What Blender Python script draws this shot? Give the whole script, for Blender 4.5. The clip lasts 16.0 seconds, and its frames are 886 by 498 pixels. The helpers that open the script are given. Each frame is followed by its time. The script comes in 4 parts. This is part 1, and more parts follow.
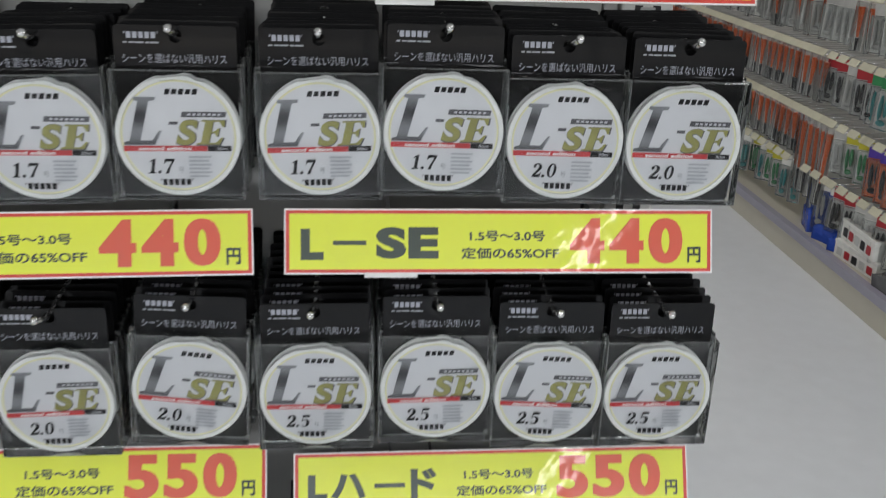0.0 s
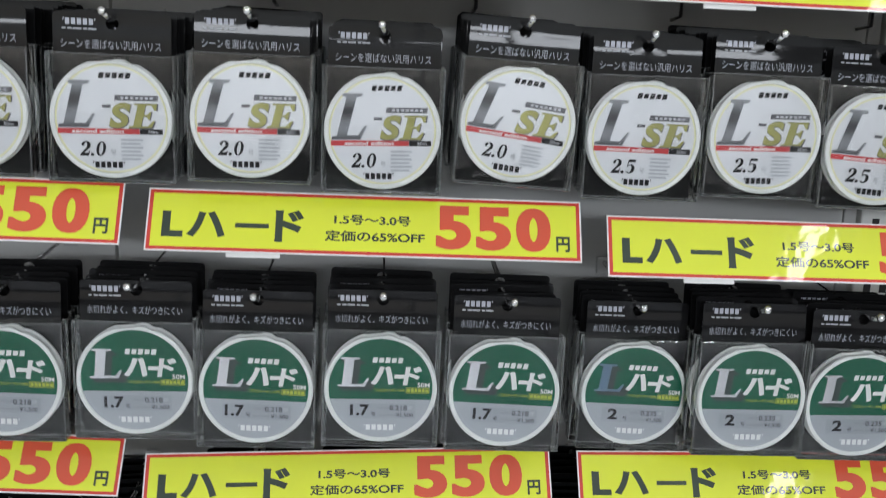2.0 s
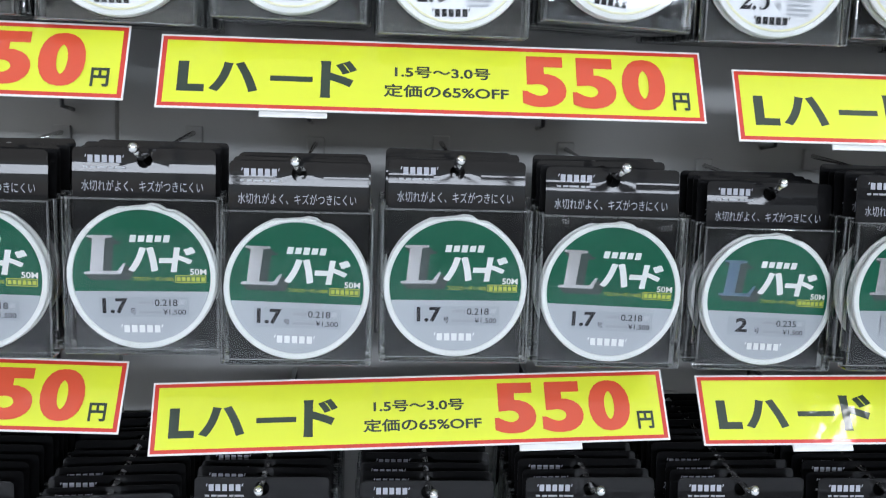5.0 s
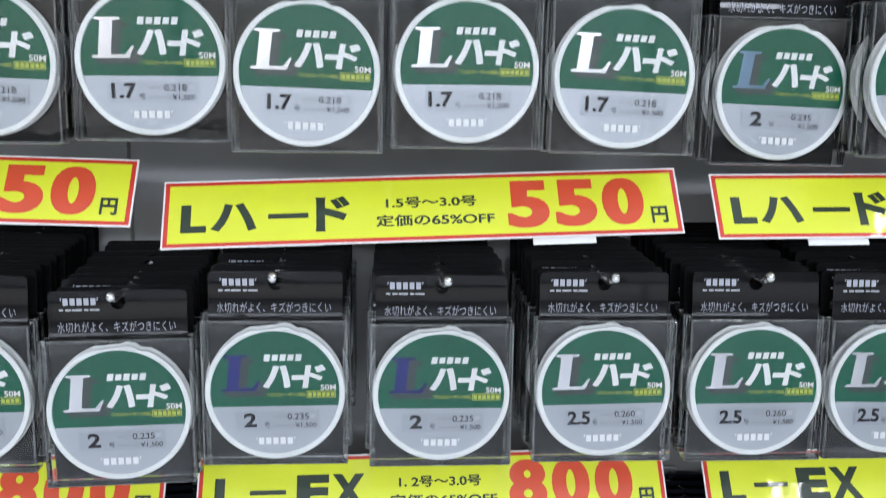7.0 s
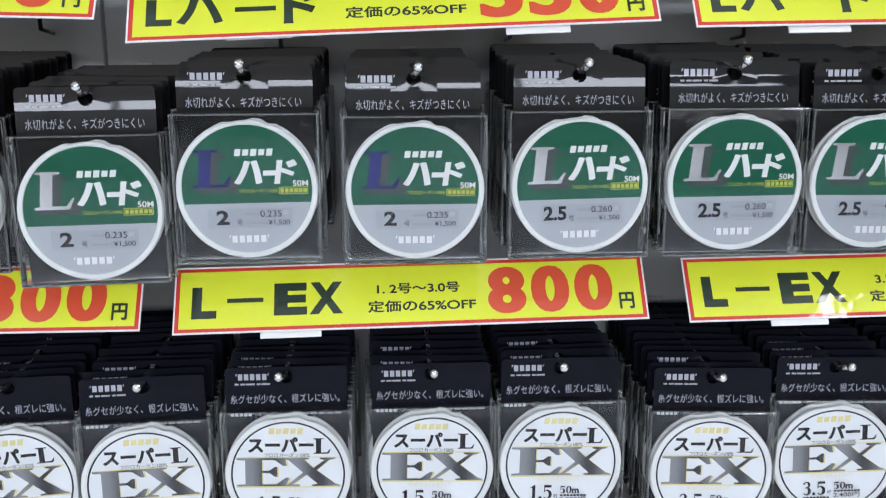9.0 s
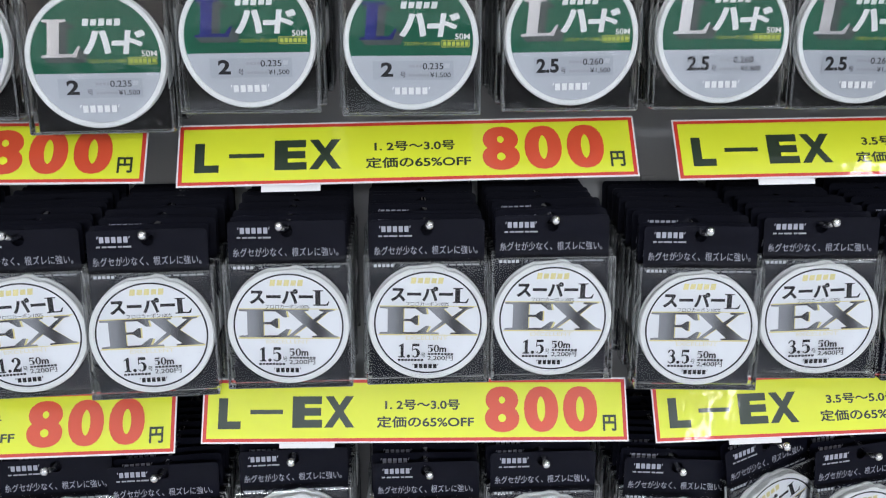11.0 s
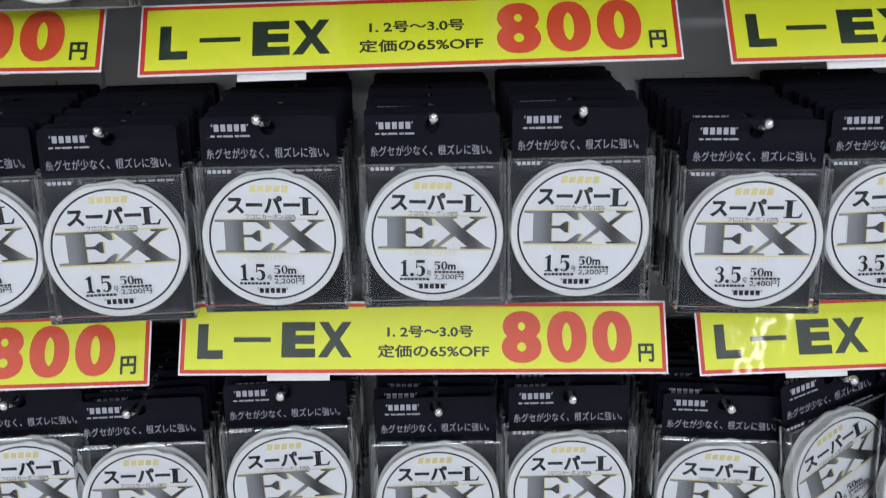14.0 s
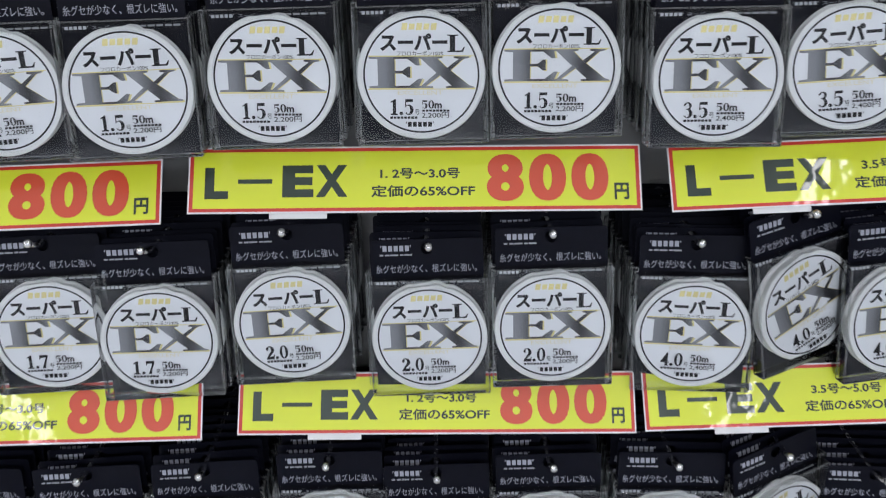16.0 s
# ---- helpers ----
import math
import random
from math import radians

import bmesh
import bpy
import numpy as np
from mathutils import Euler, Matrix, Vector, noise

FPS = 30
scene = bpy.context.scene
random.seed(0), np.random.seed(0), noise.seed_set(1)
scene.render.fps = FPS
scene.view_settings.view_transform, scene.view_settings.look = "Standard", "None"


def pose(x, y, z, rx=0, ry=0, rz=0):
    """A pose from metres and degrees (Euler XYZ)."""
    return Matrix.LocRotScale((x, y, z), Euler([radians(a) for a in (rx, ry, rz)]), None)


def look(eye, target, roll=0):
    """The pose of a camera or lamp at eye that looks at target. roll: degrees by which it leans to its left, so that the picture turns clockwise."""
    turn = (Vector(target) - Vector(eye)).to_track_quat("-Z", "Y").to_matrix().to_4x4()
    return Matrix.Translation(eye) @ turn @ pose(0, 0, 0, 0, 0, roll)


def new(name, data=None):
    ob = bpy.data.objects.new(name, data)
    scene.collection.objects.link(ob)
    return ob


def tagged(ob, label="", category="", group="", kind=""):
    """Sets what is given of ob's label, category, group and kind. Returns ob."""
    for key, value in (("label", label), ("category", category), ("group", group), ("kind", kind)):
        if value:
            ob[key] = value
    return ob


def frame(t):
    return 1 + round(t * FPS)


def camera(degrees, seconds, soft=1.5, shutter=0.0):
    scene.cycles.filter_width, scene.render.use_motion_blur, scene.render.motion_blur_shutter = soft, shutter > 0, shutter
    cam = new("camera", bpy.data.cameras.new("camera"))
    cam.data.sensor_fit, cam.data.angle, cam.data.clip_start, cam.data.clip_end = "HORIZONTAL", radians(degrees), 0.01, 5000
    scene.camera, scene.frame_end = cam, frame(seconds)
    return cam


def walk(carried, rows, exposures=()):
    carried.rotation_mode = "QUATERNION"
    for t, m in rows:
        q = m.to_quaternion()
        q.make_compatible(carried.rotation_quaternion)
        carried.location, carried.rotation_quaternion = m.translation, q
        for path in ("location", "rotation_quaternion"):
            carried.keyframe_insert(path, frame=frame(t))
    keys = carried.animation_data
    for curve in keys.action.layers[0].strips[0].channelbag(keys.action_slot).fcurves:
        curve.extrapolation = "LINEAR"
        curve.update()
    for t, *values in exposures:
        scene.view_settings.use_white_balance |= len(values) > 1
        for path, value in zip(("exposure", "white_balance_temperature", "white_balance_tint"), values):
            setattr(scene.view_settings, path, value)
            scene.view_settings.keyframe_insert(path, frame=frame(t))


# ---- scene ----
cam = camera(50.6, 16.0, soft=1.1, shutter=0.3)
PATH = [
    (0, (-0.043, -0.586, 1.511), (0.128, 1.274, 0.797), 1.6),
    (0.5, (-0.1, -0.653, 1.495), (0.104, 1.2, 0.771), 1.3),
    (1, (-0.139, -0.629, 1.459), (-0.088, 1.224, 0.71), -0.3),
    (1.5, (-0.217, -0.632, 1.343), (-0.138, 1.283, 0.773), 0.9),
    (2, (-0.251, -0.632, 1.226), (-0.118, 1.323, 0.828), 2.5),
    (2.5, (-0.242, -0.661, 1.137), (-0.122, 1.319, 0.881), 3.4),
    (3, (-0.251, -0.626, 1.122), (-0.151, 1.352, 0.844), 2.3),
    (3.5, (-0.269, -0.562, 1.122), (-0.16, 1.414, 0.832), 1.3),
    (3.7, (-0.272, -0.539, 1.123), (-0.148, 1.433, 0.811), 1.1),
    (5.8, (-0.302, -0.514, 1.07), (-0.148, 1.464, 0.819), 1.9),
    (6, (-0.303, -0.516, 1.068), (-0.144, 1.457, 0.781), 1.9),
    (6.5, (-0.301, -0.523, 1.043), (-0.142, 1.444, 0.717), 1.6),
    (7, (-0.295, -0.526, 0.991), (-0.157, 1.441, 0.658), 0.9),
    (7.5, (-0.283, -0.519, 0.959), (-0.167, 1.443, 0.59), 0.3),
    (8, (-0.28, -0.506, 0.938), (-0.17, 1.445, 0.51), -0.4),
    (8.5, (-0.277, -0.514, 0.92), (-0.163, 1.433, 0.479), -0.5),
    (9, (-0.275, -0.537, 0.903), (-0.157, 1.412, 0.469), -0.2),
    (9.5, (-0.272, -0.567, 0.884), (-0.152, 1.385, 0.465), -0.0),
    (10, (-0.272, -0.589, 0.86), (-0.157, 1.365, 0.449), -0.2),
    (10.2, (-0.274, -0.592, 0.856), (-0.154, 1.358, 0.431), -0.1),
    (12.3, (-0.263, -0.506, 0.808), (-0.204, 1.42, 0.27), -0.6),
    (12.5, (-0.264, -0.501, 0.806), (-0.208, 1.424, 0.265), -0.7),
    (13, (-0.267, -0.487, 0.805), (-0.219, 1.433, 0.246), -0.8),
    (13.5, (-0.263, -0.48, 0.8), (-0.226, 1.434, 0.223), -0.8),
    (14, (-0.252, -0.496, 0.79), (-0.226, 1.415, 0.202), -1.0),
    (14.5, (-0.244, -0.513, 0.762), (-0.227, 1.396, 0.165), -1.4),
    (15, (-0.248, -0.495, 0.744), (-0.227, 1.401, 0.109), -1.7),
    (15.5, (-0.248, -0.497, 0.736), (-0.236, 1.389, 0.071), -1.7),
    (16, (-0.237, -0.561, 0.718), (-0.249, 1.343, 0.106), -1.8),
]
walk(cam, [(t, look(eye, target, roll)) for t, eye, target, roll in PATH],
     exposures=[(0, -1.68, 6800, 9), (1, -1.66, 6850, 9), (2.5, -1.30, 6450, 8), (6, -0.98, 6200, 10), (9, -1.06, 6300, 12),
                (13, -1.26, 6480, 13), (16, -1.52, 6380, 13)])

# ---- world and light ----
world = bpy.data.worlds.new("world")
scene.world = world
world.use_nodes = True
wn = world.node_tree.nodes
sky = wn.new("ShaderNodeTexSky")
sky.sky_type, sky.sun_disc = "NISHITA", False
sky.sun_elevation, sky.sun_rotation = radians(40), radians(200)
wn["Background"].inputs["Strength"].default_value = 0.1
world.node_tree.links.new(sky.outputs["Color"], wn["Background"].inputs["Color"])

CEILING = 2.75
LIGHT_ROWS = (-5.6, -2.4, 1.15, 4.5)     # rows of fluorescent fixtures over the aisles, along y
ROW_Y0, ROW_Y1 = -6.2, 7.0
for lx in LIGHT_ROWS:
    lamp = bpy.data.lights.new("tube_row", "AREA")
    lamp.shape, lamp.size, lamp.size_y = "RECTANGLE", 0.08, ROW_Y1 - ROW_Y0
    lamp.energy, lamp.color = 135.0, (1.0, 0.975, 0.98)
    new("tube_row", lamp).matrix_world = Matrix.Translation((lx, (ROW_Y0 + ROW_Y1) / 2, CEILING - 0.09))


# daylight through the long shop front behind the camera: dull glass below, a bright strip above
SOUTH = -6.5
WINDOWS = [(-5.2, 5.2, 0.45, 2.00, 5.5), (-3.4, 2.8, 2.06, 2.44, 215.0)]
for x0, x1, z0, z1, bright in WINDOWS:
    lamp = bpy.data.lights.new("daylight", "AREA")
    lamp.shape, lamp.size, lamp.size_y = "RECTANGLE", x1 - x0, z1 - z0
    lamp.energy, lamp.color = bright * (x1 - x0) * (z1 - z0), (0.86, 0.91, 1.0)
    new("daylight", lamp).matrix_world = Matrix.Translation(((x0 + x1) / 2, SOUTH - 0.08, (z0 + z1) / 2)) @ pose(0, 0, 0, 90, 0, 0)


# ---- materials ----
def mat(name, color, rough=0.5, metal=0.0, vary=0.08, grain=40.0, bump=0.0, bump_scale=200.0, coat=0.0, coat_rough=0.03, spread=0.0, spec=0.5):
    """Principled material: colour varied at two scales, optional relief and coat, optional difference from piece to piece."""
    m = bpy.data.materials.new(name)
    m.use_nodes = True
    n, l = m.node_tree.nodes, m.node_tree.links
    p = n["Principled BSDF"]
    p.inputs["Metallic"].default_value = metal
    p.inputs["Coat Weight"].default_value = coat
    p.inputs["Coat Roughness"].default_value = coat_rough
    p.inputs["Specular IOR Level"].default_value = spec
    co = n.new("ShaderNodeTexCoord")
    a, b = n.new("ShaderNodeTexNoise"), n.new("ShaderNodeTexNoise")
    a.inputs["Scale"].default_value, a.inputs["Detail"].default_value = grain, 5.0
    b.inputs["Scale"].default_value, b.inputs["Detail"].default_value = grain * 0.12, 3.0
    for q in (a, b):
        l.new(co.outputs["Object"], q.inputs["Vector"])
    add = n.new("ShaderNodeMath")
    add.operation = "ADD"
    l.new(a.outputs["Fac"], add.inputs[0]), l.new(b.outputs["Fac"], add.inputs[1])
    last = add.outputs[0]
    if spread:
        info = n.new("ShaderNodeObjectInfo")
        mul = n.new("ShaderNodeMath")
        mul.operation = "MULTIPLY_ADD"
        mul.inputs[1].default_value = spread / max(vary, 0.01)
        l.new(info.outputs["Random"], mul.inputs[0]), l.new(last, mul.inputs[2])
        last = mul.outputs[0]
    mr = n.new("ShaderNodeMapRange")
    mr.inputs["From Min"].default_value, mr.inputs["From Max"].default_value = 0.5, 1.5
    mr.inputs["To Min"].default_value, mr.inputs["To Max"].default_value = 1 - vary, 1 + vary
    mr.clamp = False
    l.new(last, mr.inputs["Value"])
    mix = n.new("ShaderNodeVectorMath")
    mix.operation = "SCALE"
    mix.inputs[0].default_value = color
    l.new(mr.outputs[0], mix.inputs["Scale"])
    l.new(mix.outputs[0], p.inputs["Base Color"])
    rr = n.new("ShaderNodeMapRange")
    rr.inputs["To Min"].default_value, rr.inputs["To Max"].default_value = rough * 0.8, min(1.0, rough * 1.2)
    l.new(a.outputs["Fac"], rr.inputs["Value"])
    l.new(rr.outputs[0], p.inputs["Roughness"])
    if bump:
        c, bp = n.new("ShaderNodeTexNoise"), n.new("ShaderNodeBump")
        c.inputs["Scale"].default_value = bump_scale
        l.new(co.outputs["Object"], c.inputs["Vector"])
        bp.inputs["Strength"].default_value, bp.inputs["Distance"].default_value = 1.0, bump
        l.new(c.outputs["Fac"], bp.inputs["Height"])
        l.new(bp.outputs[0], p.inputs["Normal"])
        l.new(bp.outputs[0], p.inputs["Coat Normal"])
    return m


def graded_foil(name, light=0.25, axis="X", scale=10.5, phase=2.3):
    """Printed metal effect whose tone runs from near black to pale grey across the letters."""
    m = bpy.data.materials.new(name)
    m.use_nodes = True
    n, l = m.node_tree.nodes, m.node_tree.links
    p = n["Principled BSDF"]
    p.inputs["Roughness"].default_value, p.inputs["Metallic"].default_value = 0.35, 0.2
    co, wv, ramp = n.new("ShaderNodeTexCoord"), n.new("ShaderNodeTexWave"), n.new("ShaderNodeValToRGB")
    wv.wave_type, wv.bands_direction, wv.wave_profile = "BANDS", axis, "SIN"
    wv.inputs["Scale"].default_value, wv.inputs["Distortion"].default_value, wv.inputs["Phase Offset"].default_value = scale, 0.15, phase
    ramp.color_ramp.elements[0].color, ramp.color_ramp.elements[1].color = (0.02, 0.02, 0.025, 1), (light * 0.96, light, light * 1.07, 1)
    l.new(co.outputs["Object"], wv.inputs["Vector"])
    l.new(wv.outputs["Color"], ramp.inputs["Fac"])
    l.new(ramp.outputs["Color"], p.inputs["Base Color"])
    return m


def clear_film(name, tint, gloss_rough=0.04, wave=0.0002, ior=1.45, haze=0.006):
    """Thin clear plastic: light passes straight through, the surface mirrors by Fresnel, a little haze."""
    m = bpy.data.materials.new(name)
    m.use_nodes = True
    n, l = m.node_tree.nodes, m.node_tree.links
    n.remove(n["Principled BSDF"])
    tr, gl, df = n.new("ShaderNodeBsdfTransparent"), n.new("ShaderNodeBsdfGlossy"), n.new("ShaderNodeBsdfDiffuse")
    tr.inputs["Color"].default_value = (*tint, 1)
    gl.inputs["Roughness"].default_value = gloss_rough
    df.inputs["Color"].default_value = (0.75, 0.78, 0.78, 1)
    fr, mx, mh = n.new("ShaderNodeFresnel"), n.new("ShaderNodeMixShader"), n.new("ShaderNodeMixShader")
    fr.inputs["IOR"].default_value = ior
    mh.inputs["Fac"].default_value = haze
    co, no, bp = n.new("ShaderNodeTexCoord"), n.new("ShaderNodeTexNoise"), n.new("ShaderNodeBump")
    no.inputs["Scale"].default_value = 45.0
    info, vm = n.new("ShaderNodeObjectInfo"), n.new("ShaderNodeVectorMath")
    vm.operation = "ADD"
    l.new(co.outputs["Object"], vm.inputs[0]), l.new(info.outputs["Random"], vm.inputs[1])
    l.new(vm.outputs[0], no.inputs["Vector"])
    bp.inputs["Distance"].default_value = wave
    l.new(no.outputs["Fac"], bp.inputs["Height"])
    l.new(bp.outputs[0], gl.inputs["Normal"])
    l.new(tr.outputs[0], mh.inputs[1]), l.new(df.outputs[0], mh.inputs[2])
    l.new(fr.outputs[0], mx.inputs["Fac"])
    l.new(mh.outputs[0], mx.inputs[1]), l.new(gl.outputs[0], mx.inputs[2])
    l.new(mx.outputs[0], n["Material Output"].inputs["Surface"])
    return m


M = {
    "card_black": mat("card_black", (0.0045, 0.0045, 0.005), 0.4, vary=0.25, grain=60, bump=0.00005, bump_scale=22, coat=0.36, coat_rough=0.04, spec=0.06),
    "card_navy": mat("card_navy", (0.0038, 0.0042, 0.0088), 0.5, vary=0.25, grain=60, bump=0.0001, bump_scale=25, coat=0.07, coat_rough=0.12, spec=0.06),
    "clear_box": clear_film("clear_box", (0.97, 0.975, 0.975), gloss_rough=0.02, ior=1.42, haze=0.003),
    "box_edge": clear_film("box_edge", (0.8, 0.82, 0.82), 0.06, 0.0004, 1.6, 0.13),
    "rim_white": mat("rim_white", (0.82, 0.83, 0.81), 0.35, vary=0.03, grain=80),
    "label_silver": mat("label_silver", (0.64, 0.65, 0.67), 0.38, 0.25, vary=0.03, grain=120),
    "label_green": mat("label_green", (0.003, 0.105, 0.055), 0.35, vary=0.06, grain=120, spec=0.15),
    "label_grey": mat("label_grey", (0.40, 0.425, 0.455), 0.4, 0.3, vary=0.04, grain=120),
    "label_white": mat("label_white", (0.82, 0.84, 0.86), 0.38, vary=0.02, grain=120),
    "foil_silver": mat("foil_silver", (0.45, 0.45, 0.46), 0.2, 1.0, vary=0.25, grain=60),
    "foil_navy": mat("foil_navy", (0.012, 0.018, 0.13), 0.25, 0.6, vary=0.3, grain=60),
    "foil_steel": mat("foil_steel", (0.10, 0.16, 0.22), 0.25, 0.8, vary=0.25, grain=60),
    "foil_dark": mat("foil_dark", (0.10, 0.10, 0.11), 0.3, 0.6, vary=0.6, grain=70),
    "foil_gold": mat("foil_gold", (0.30, 0.29, 0.10), 0.3, 0.55, vary=0.4, grain=60),
    "gold_line": mat("gold_line", (0.74, 0.66, 0.30), 0.35, 0.4, vary=0.1, grain=60),
    "gold_pale": mat("gold_pale", (0.80, 0.74, 0.52), 0.4, vary=0.06, grain=60),
    "ink_panel": mat("ink_panel", (0.35, 0.375, 0.405), 0.4, 0.3, vary=0.05),
    "foil_graded": graded_foil("foil_graded"),
    "foil_lead": graded_foil("foil_lead", 0.22, "Z", 14.0, 1.2),
    "ring_pale": mat("ring_pale", (0.74, 0.72, 0.44), 0.3, vary=0.06),
    "ink_dark": mat("ink_dark", (0.011, 0.011, 0.013), 0.5, vary=0.1, spec=0.2),
    "ink_shadow": mat("ink_shadow", (0.02, 0.04, 0.035), 0.45, vary=0.1),
    "ink_grey": mat("ink_grey", (0.3, 0.31, 0.33), 0.45, vary=0.1),
    "ink_pale": mat("ink_pale", (0.42, 0.44, 0.47), 0.45, vary=0.06),
    "ink_white": mat("ink_white", (0.8, 0.81, 0.8), 0.4, vary=0.03),
    "ink_header": mat("ink_header", (0.34, 0.35, 0.40), 0.4, vary=0.06),
    "ink_silver": mat("ink_silver", (0.55, 0.56, 0.6), 0.4, vary=0.06),
    "ink_red": mat("ink_red", (0.55, 0.03, 0.035), 0.4, vary=0.06),
    "ink_yellow": mat("ink_yellow", (0.5, 0.56, 0.05), 0.4, vary=0.06),
    "sign_yellow": mat("sign_yellow", (0.73, 0.80, 0.026), 0.45, vary=0.03, grain=30, bump=0.00032, bump_scale=45, coat=1.0, coat_rough=0.045),
    "sign_red": mat("sign_red", (0.62, 0.035, 0.02), 0.45, vary=0.03, bump=0.00032, bump_scale=45, coat=1.0, coat_rough=0.045),
    "sign_price": mat("sign_price", (0.68, 0.075, 0.025), 0.45, vary=0.03, bump=0.00032, bump_scale=45, coat=1.0, coat_rough=0.045),
    "sign_ink": mat("sign_ink", (0.012, 0.03, 0.015), 0.45, vary=0.1, bump=0.00032, bump_scale=45, coat=1.0, coat_rough=0.045),
    "sign_paper": mat("sign_paper", (0.82, 0.80, 0.78), 0.5, vary=0.02, bump=0.00032, bump_scale=45, coat=0.6, coat_rough=0.06),
    "chrome": mat("chrome", (0.75, 0.75, 0.75), 0.12, 1.0, vary=0.05),
    "wire": mat("wire", (0.25, 0.25, 0.25), 0.3, 1.0, vary=0.2),
    "rack_grey": mat("rack_grey", (0.35, 0.35, 0.337), 0.45, vary=0.05, grain=12, bump=0.00004, bump_scale=300),
    "rack_white": mat("rack_white", (0.62, 0.62, 0.59), 0.45, vary=0.05, grain=12),
    "slot_dark": mat("slot_dark", (0.02, 0.02, 0.02), 0.8),
    "ticket_white": mat("ticket_white", (0.8, 0.8, 0.78), 0.3, vary=0.03),
    "ticket_clear": clear_film("ticket_clear", (0.93, 0.94, 0.94), haze=0.05),
    "floor_vinyl": mat("floor_vinyl", (0.80, 0.83, 0.86), 0.35, vary=0.05, grain=14, bump=0.00005, bump_scale=120),
    "wall_paint": mat("wall_paint", (0.20, 0.195, 0.185), 0.7, vary=0.04, grain=8),
    "ceiling_board": mat("ceiling_board", (0.75, 0.75, 0.74), 0.8, vary=0.05, grain=30),
    "shelf_beige": mat("shelf_beige", (0.58, 0.55, 0.46), 0.45, vary=0.05, grain=10),
    "shelf_rail": mat("shelf_rail", (0.36, 0.35, 0.42), 0.35, vary=0.1, grain=10),
    "tag_beige": mat("tag_beige", (0.62, 0.60, 0.46), 0.4, vary=0.08, spread=0.06),
}


# ---- mesh helpers ----
def box_into(bm, x0, x1, y0, y1, z0, z1, bevel=0.0):
    r = bmesh.ops.create_cube(bm, size=1.0)
    bmesh.ops.scale(bm, vec=(x1 - x0, y1 - y0, z1 - z0), verts=r["verts"])
    bmesh.ops.translate(bm, vec=((x0 + x1) / 2, (y0 + y1) / 2, (z0 + z1) / 2), verts=r["verts"])
    if bevel:
        es = list({e for v in r["verts"] for e in v.link_edges})
        bmesh.ops.bevel(bm, geom=es, offset=bevel, segments=2, profile=0.5, affect="EDGES")


def box_mesh(name, x0, x1, y0, y1, z0, z1, material, bevel=0.0):
    bm = bmesh.new()
    box_into(bm, x0, x1, y0, y1, z0, z1, bevel)
    return to_mesh(name, bm, material)


def to_mesh(name, bm, *materials):
    me = bpy.data.meshes.new(name)
    bm.to_mesh(me)
    bm.free()
    for q in materials:
        me.materials.append(q)
    return me


def child(name, me, parent, label="", m=None):
    ob = new(name, me)
    ob.parent = parent
    if m is not None:
        ob.matrix_local = m
    if label:
        tagged(ob, label)
    return ob


def thing(name, m, label, category, group="", kind="", data=None):
    ob = new(name, data)
    ob.matrix_world = m
    return tagged(ob, label, category, group, kind)


def setting(name, me, label):
    return tagged(new(name, me), label, kind="structure")


def tube(name, points, radius, material, ball=0.0):
    """A round bar along points with an optional ball at its end."""
    bm = bmesh.new()
    rings, sides = [], 8
    for k, pt in enumerate(points):
        a, b = points[max(k - 1, 0)], points[min(k + 1, len(points) - 1)]
        d = (Vector(b) - Vector(a)).normalized()
        u = d.orthogonal().normalized()
        w = d.cross(u)
        rings.append([bm.verts.new(Vector(pt) + radius * (math.cos(t) * u + math.sin(t) * w)) for t in [2 * math.pi * i / sides for i in range(sides)]])
    # rings are matched by nearest start so that the bar does not twist
    for r0, r1 in zip(rings, rings[1:]):
        s = min(range(sides), key=lambda q: (r1[q].co - r0[0].co).length)
        flip = (r1[(s + 1) % sides].co - r0[1].co).length > (r1[(s - 1) % sides].co - r0[1].co).length
        for i in range(sides):
            a, b = r1[(s + (-i if flip else i)) % sides], r1[(s + (-(i + 1) if flip else i + 1)) % sides]
            bm.faces.new((r0[i], r0[(i + 1) % sides], b, a))
    bm.faces.new(rings[0]), bm.faces.new(rings[-1])
    if ball:
        bmesh.ops.create_uvsphere(bm, u_segments=14, v_segments=10, radius=ball, matrix=Matrix.Translation(points[-1]))
    bmesh.ops.recalc_face_normals(bm, faces=bm.faces)
    for f in bm.faces:
        f.smooth = True
    return to_mesh(name, bm, material)


# ---- print: letters and bars laid flat on cards and labels ----
GLYPHS = {}


def glyphs(body, bold):
    """Flat outline of a line of letters, scaled to a box one wide and one high round its middle."""
    if (body, bold) not in GLYPHS:
        cu = bpy.data.curves.new("letters", "FONT")
        cu.body, cu.resolution_u, cu.offset, cu.fill_mode = body, 5, bold, "FRONT"
        ob = bpy.data.objects.new("letters", cu)
        scene.collection.objects.link(ob)
        bpy.context.view_layer.update()
        me = ob.evaluated_get(bpy.context.evaluated_depsgraph_get()).to_mesh()
        v = np.array([q.co[:2] for q in me.vertices])
        f = [tuple(q.vertices) for q in me.polygons]
        lo, hi = v.min(0), v.max(0)
        GLYPHS[body, bold] = ((v - (lo + hi) / 2) / (hi - lo), f)
        bpy.data.objects.remove(ob)
        bpy.data.curves.remove(cu)
    return GLYPHS[body, bold]


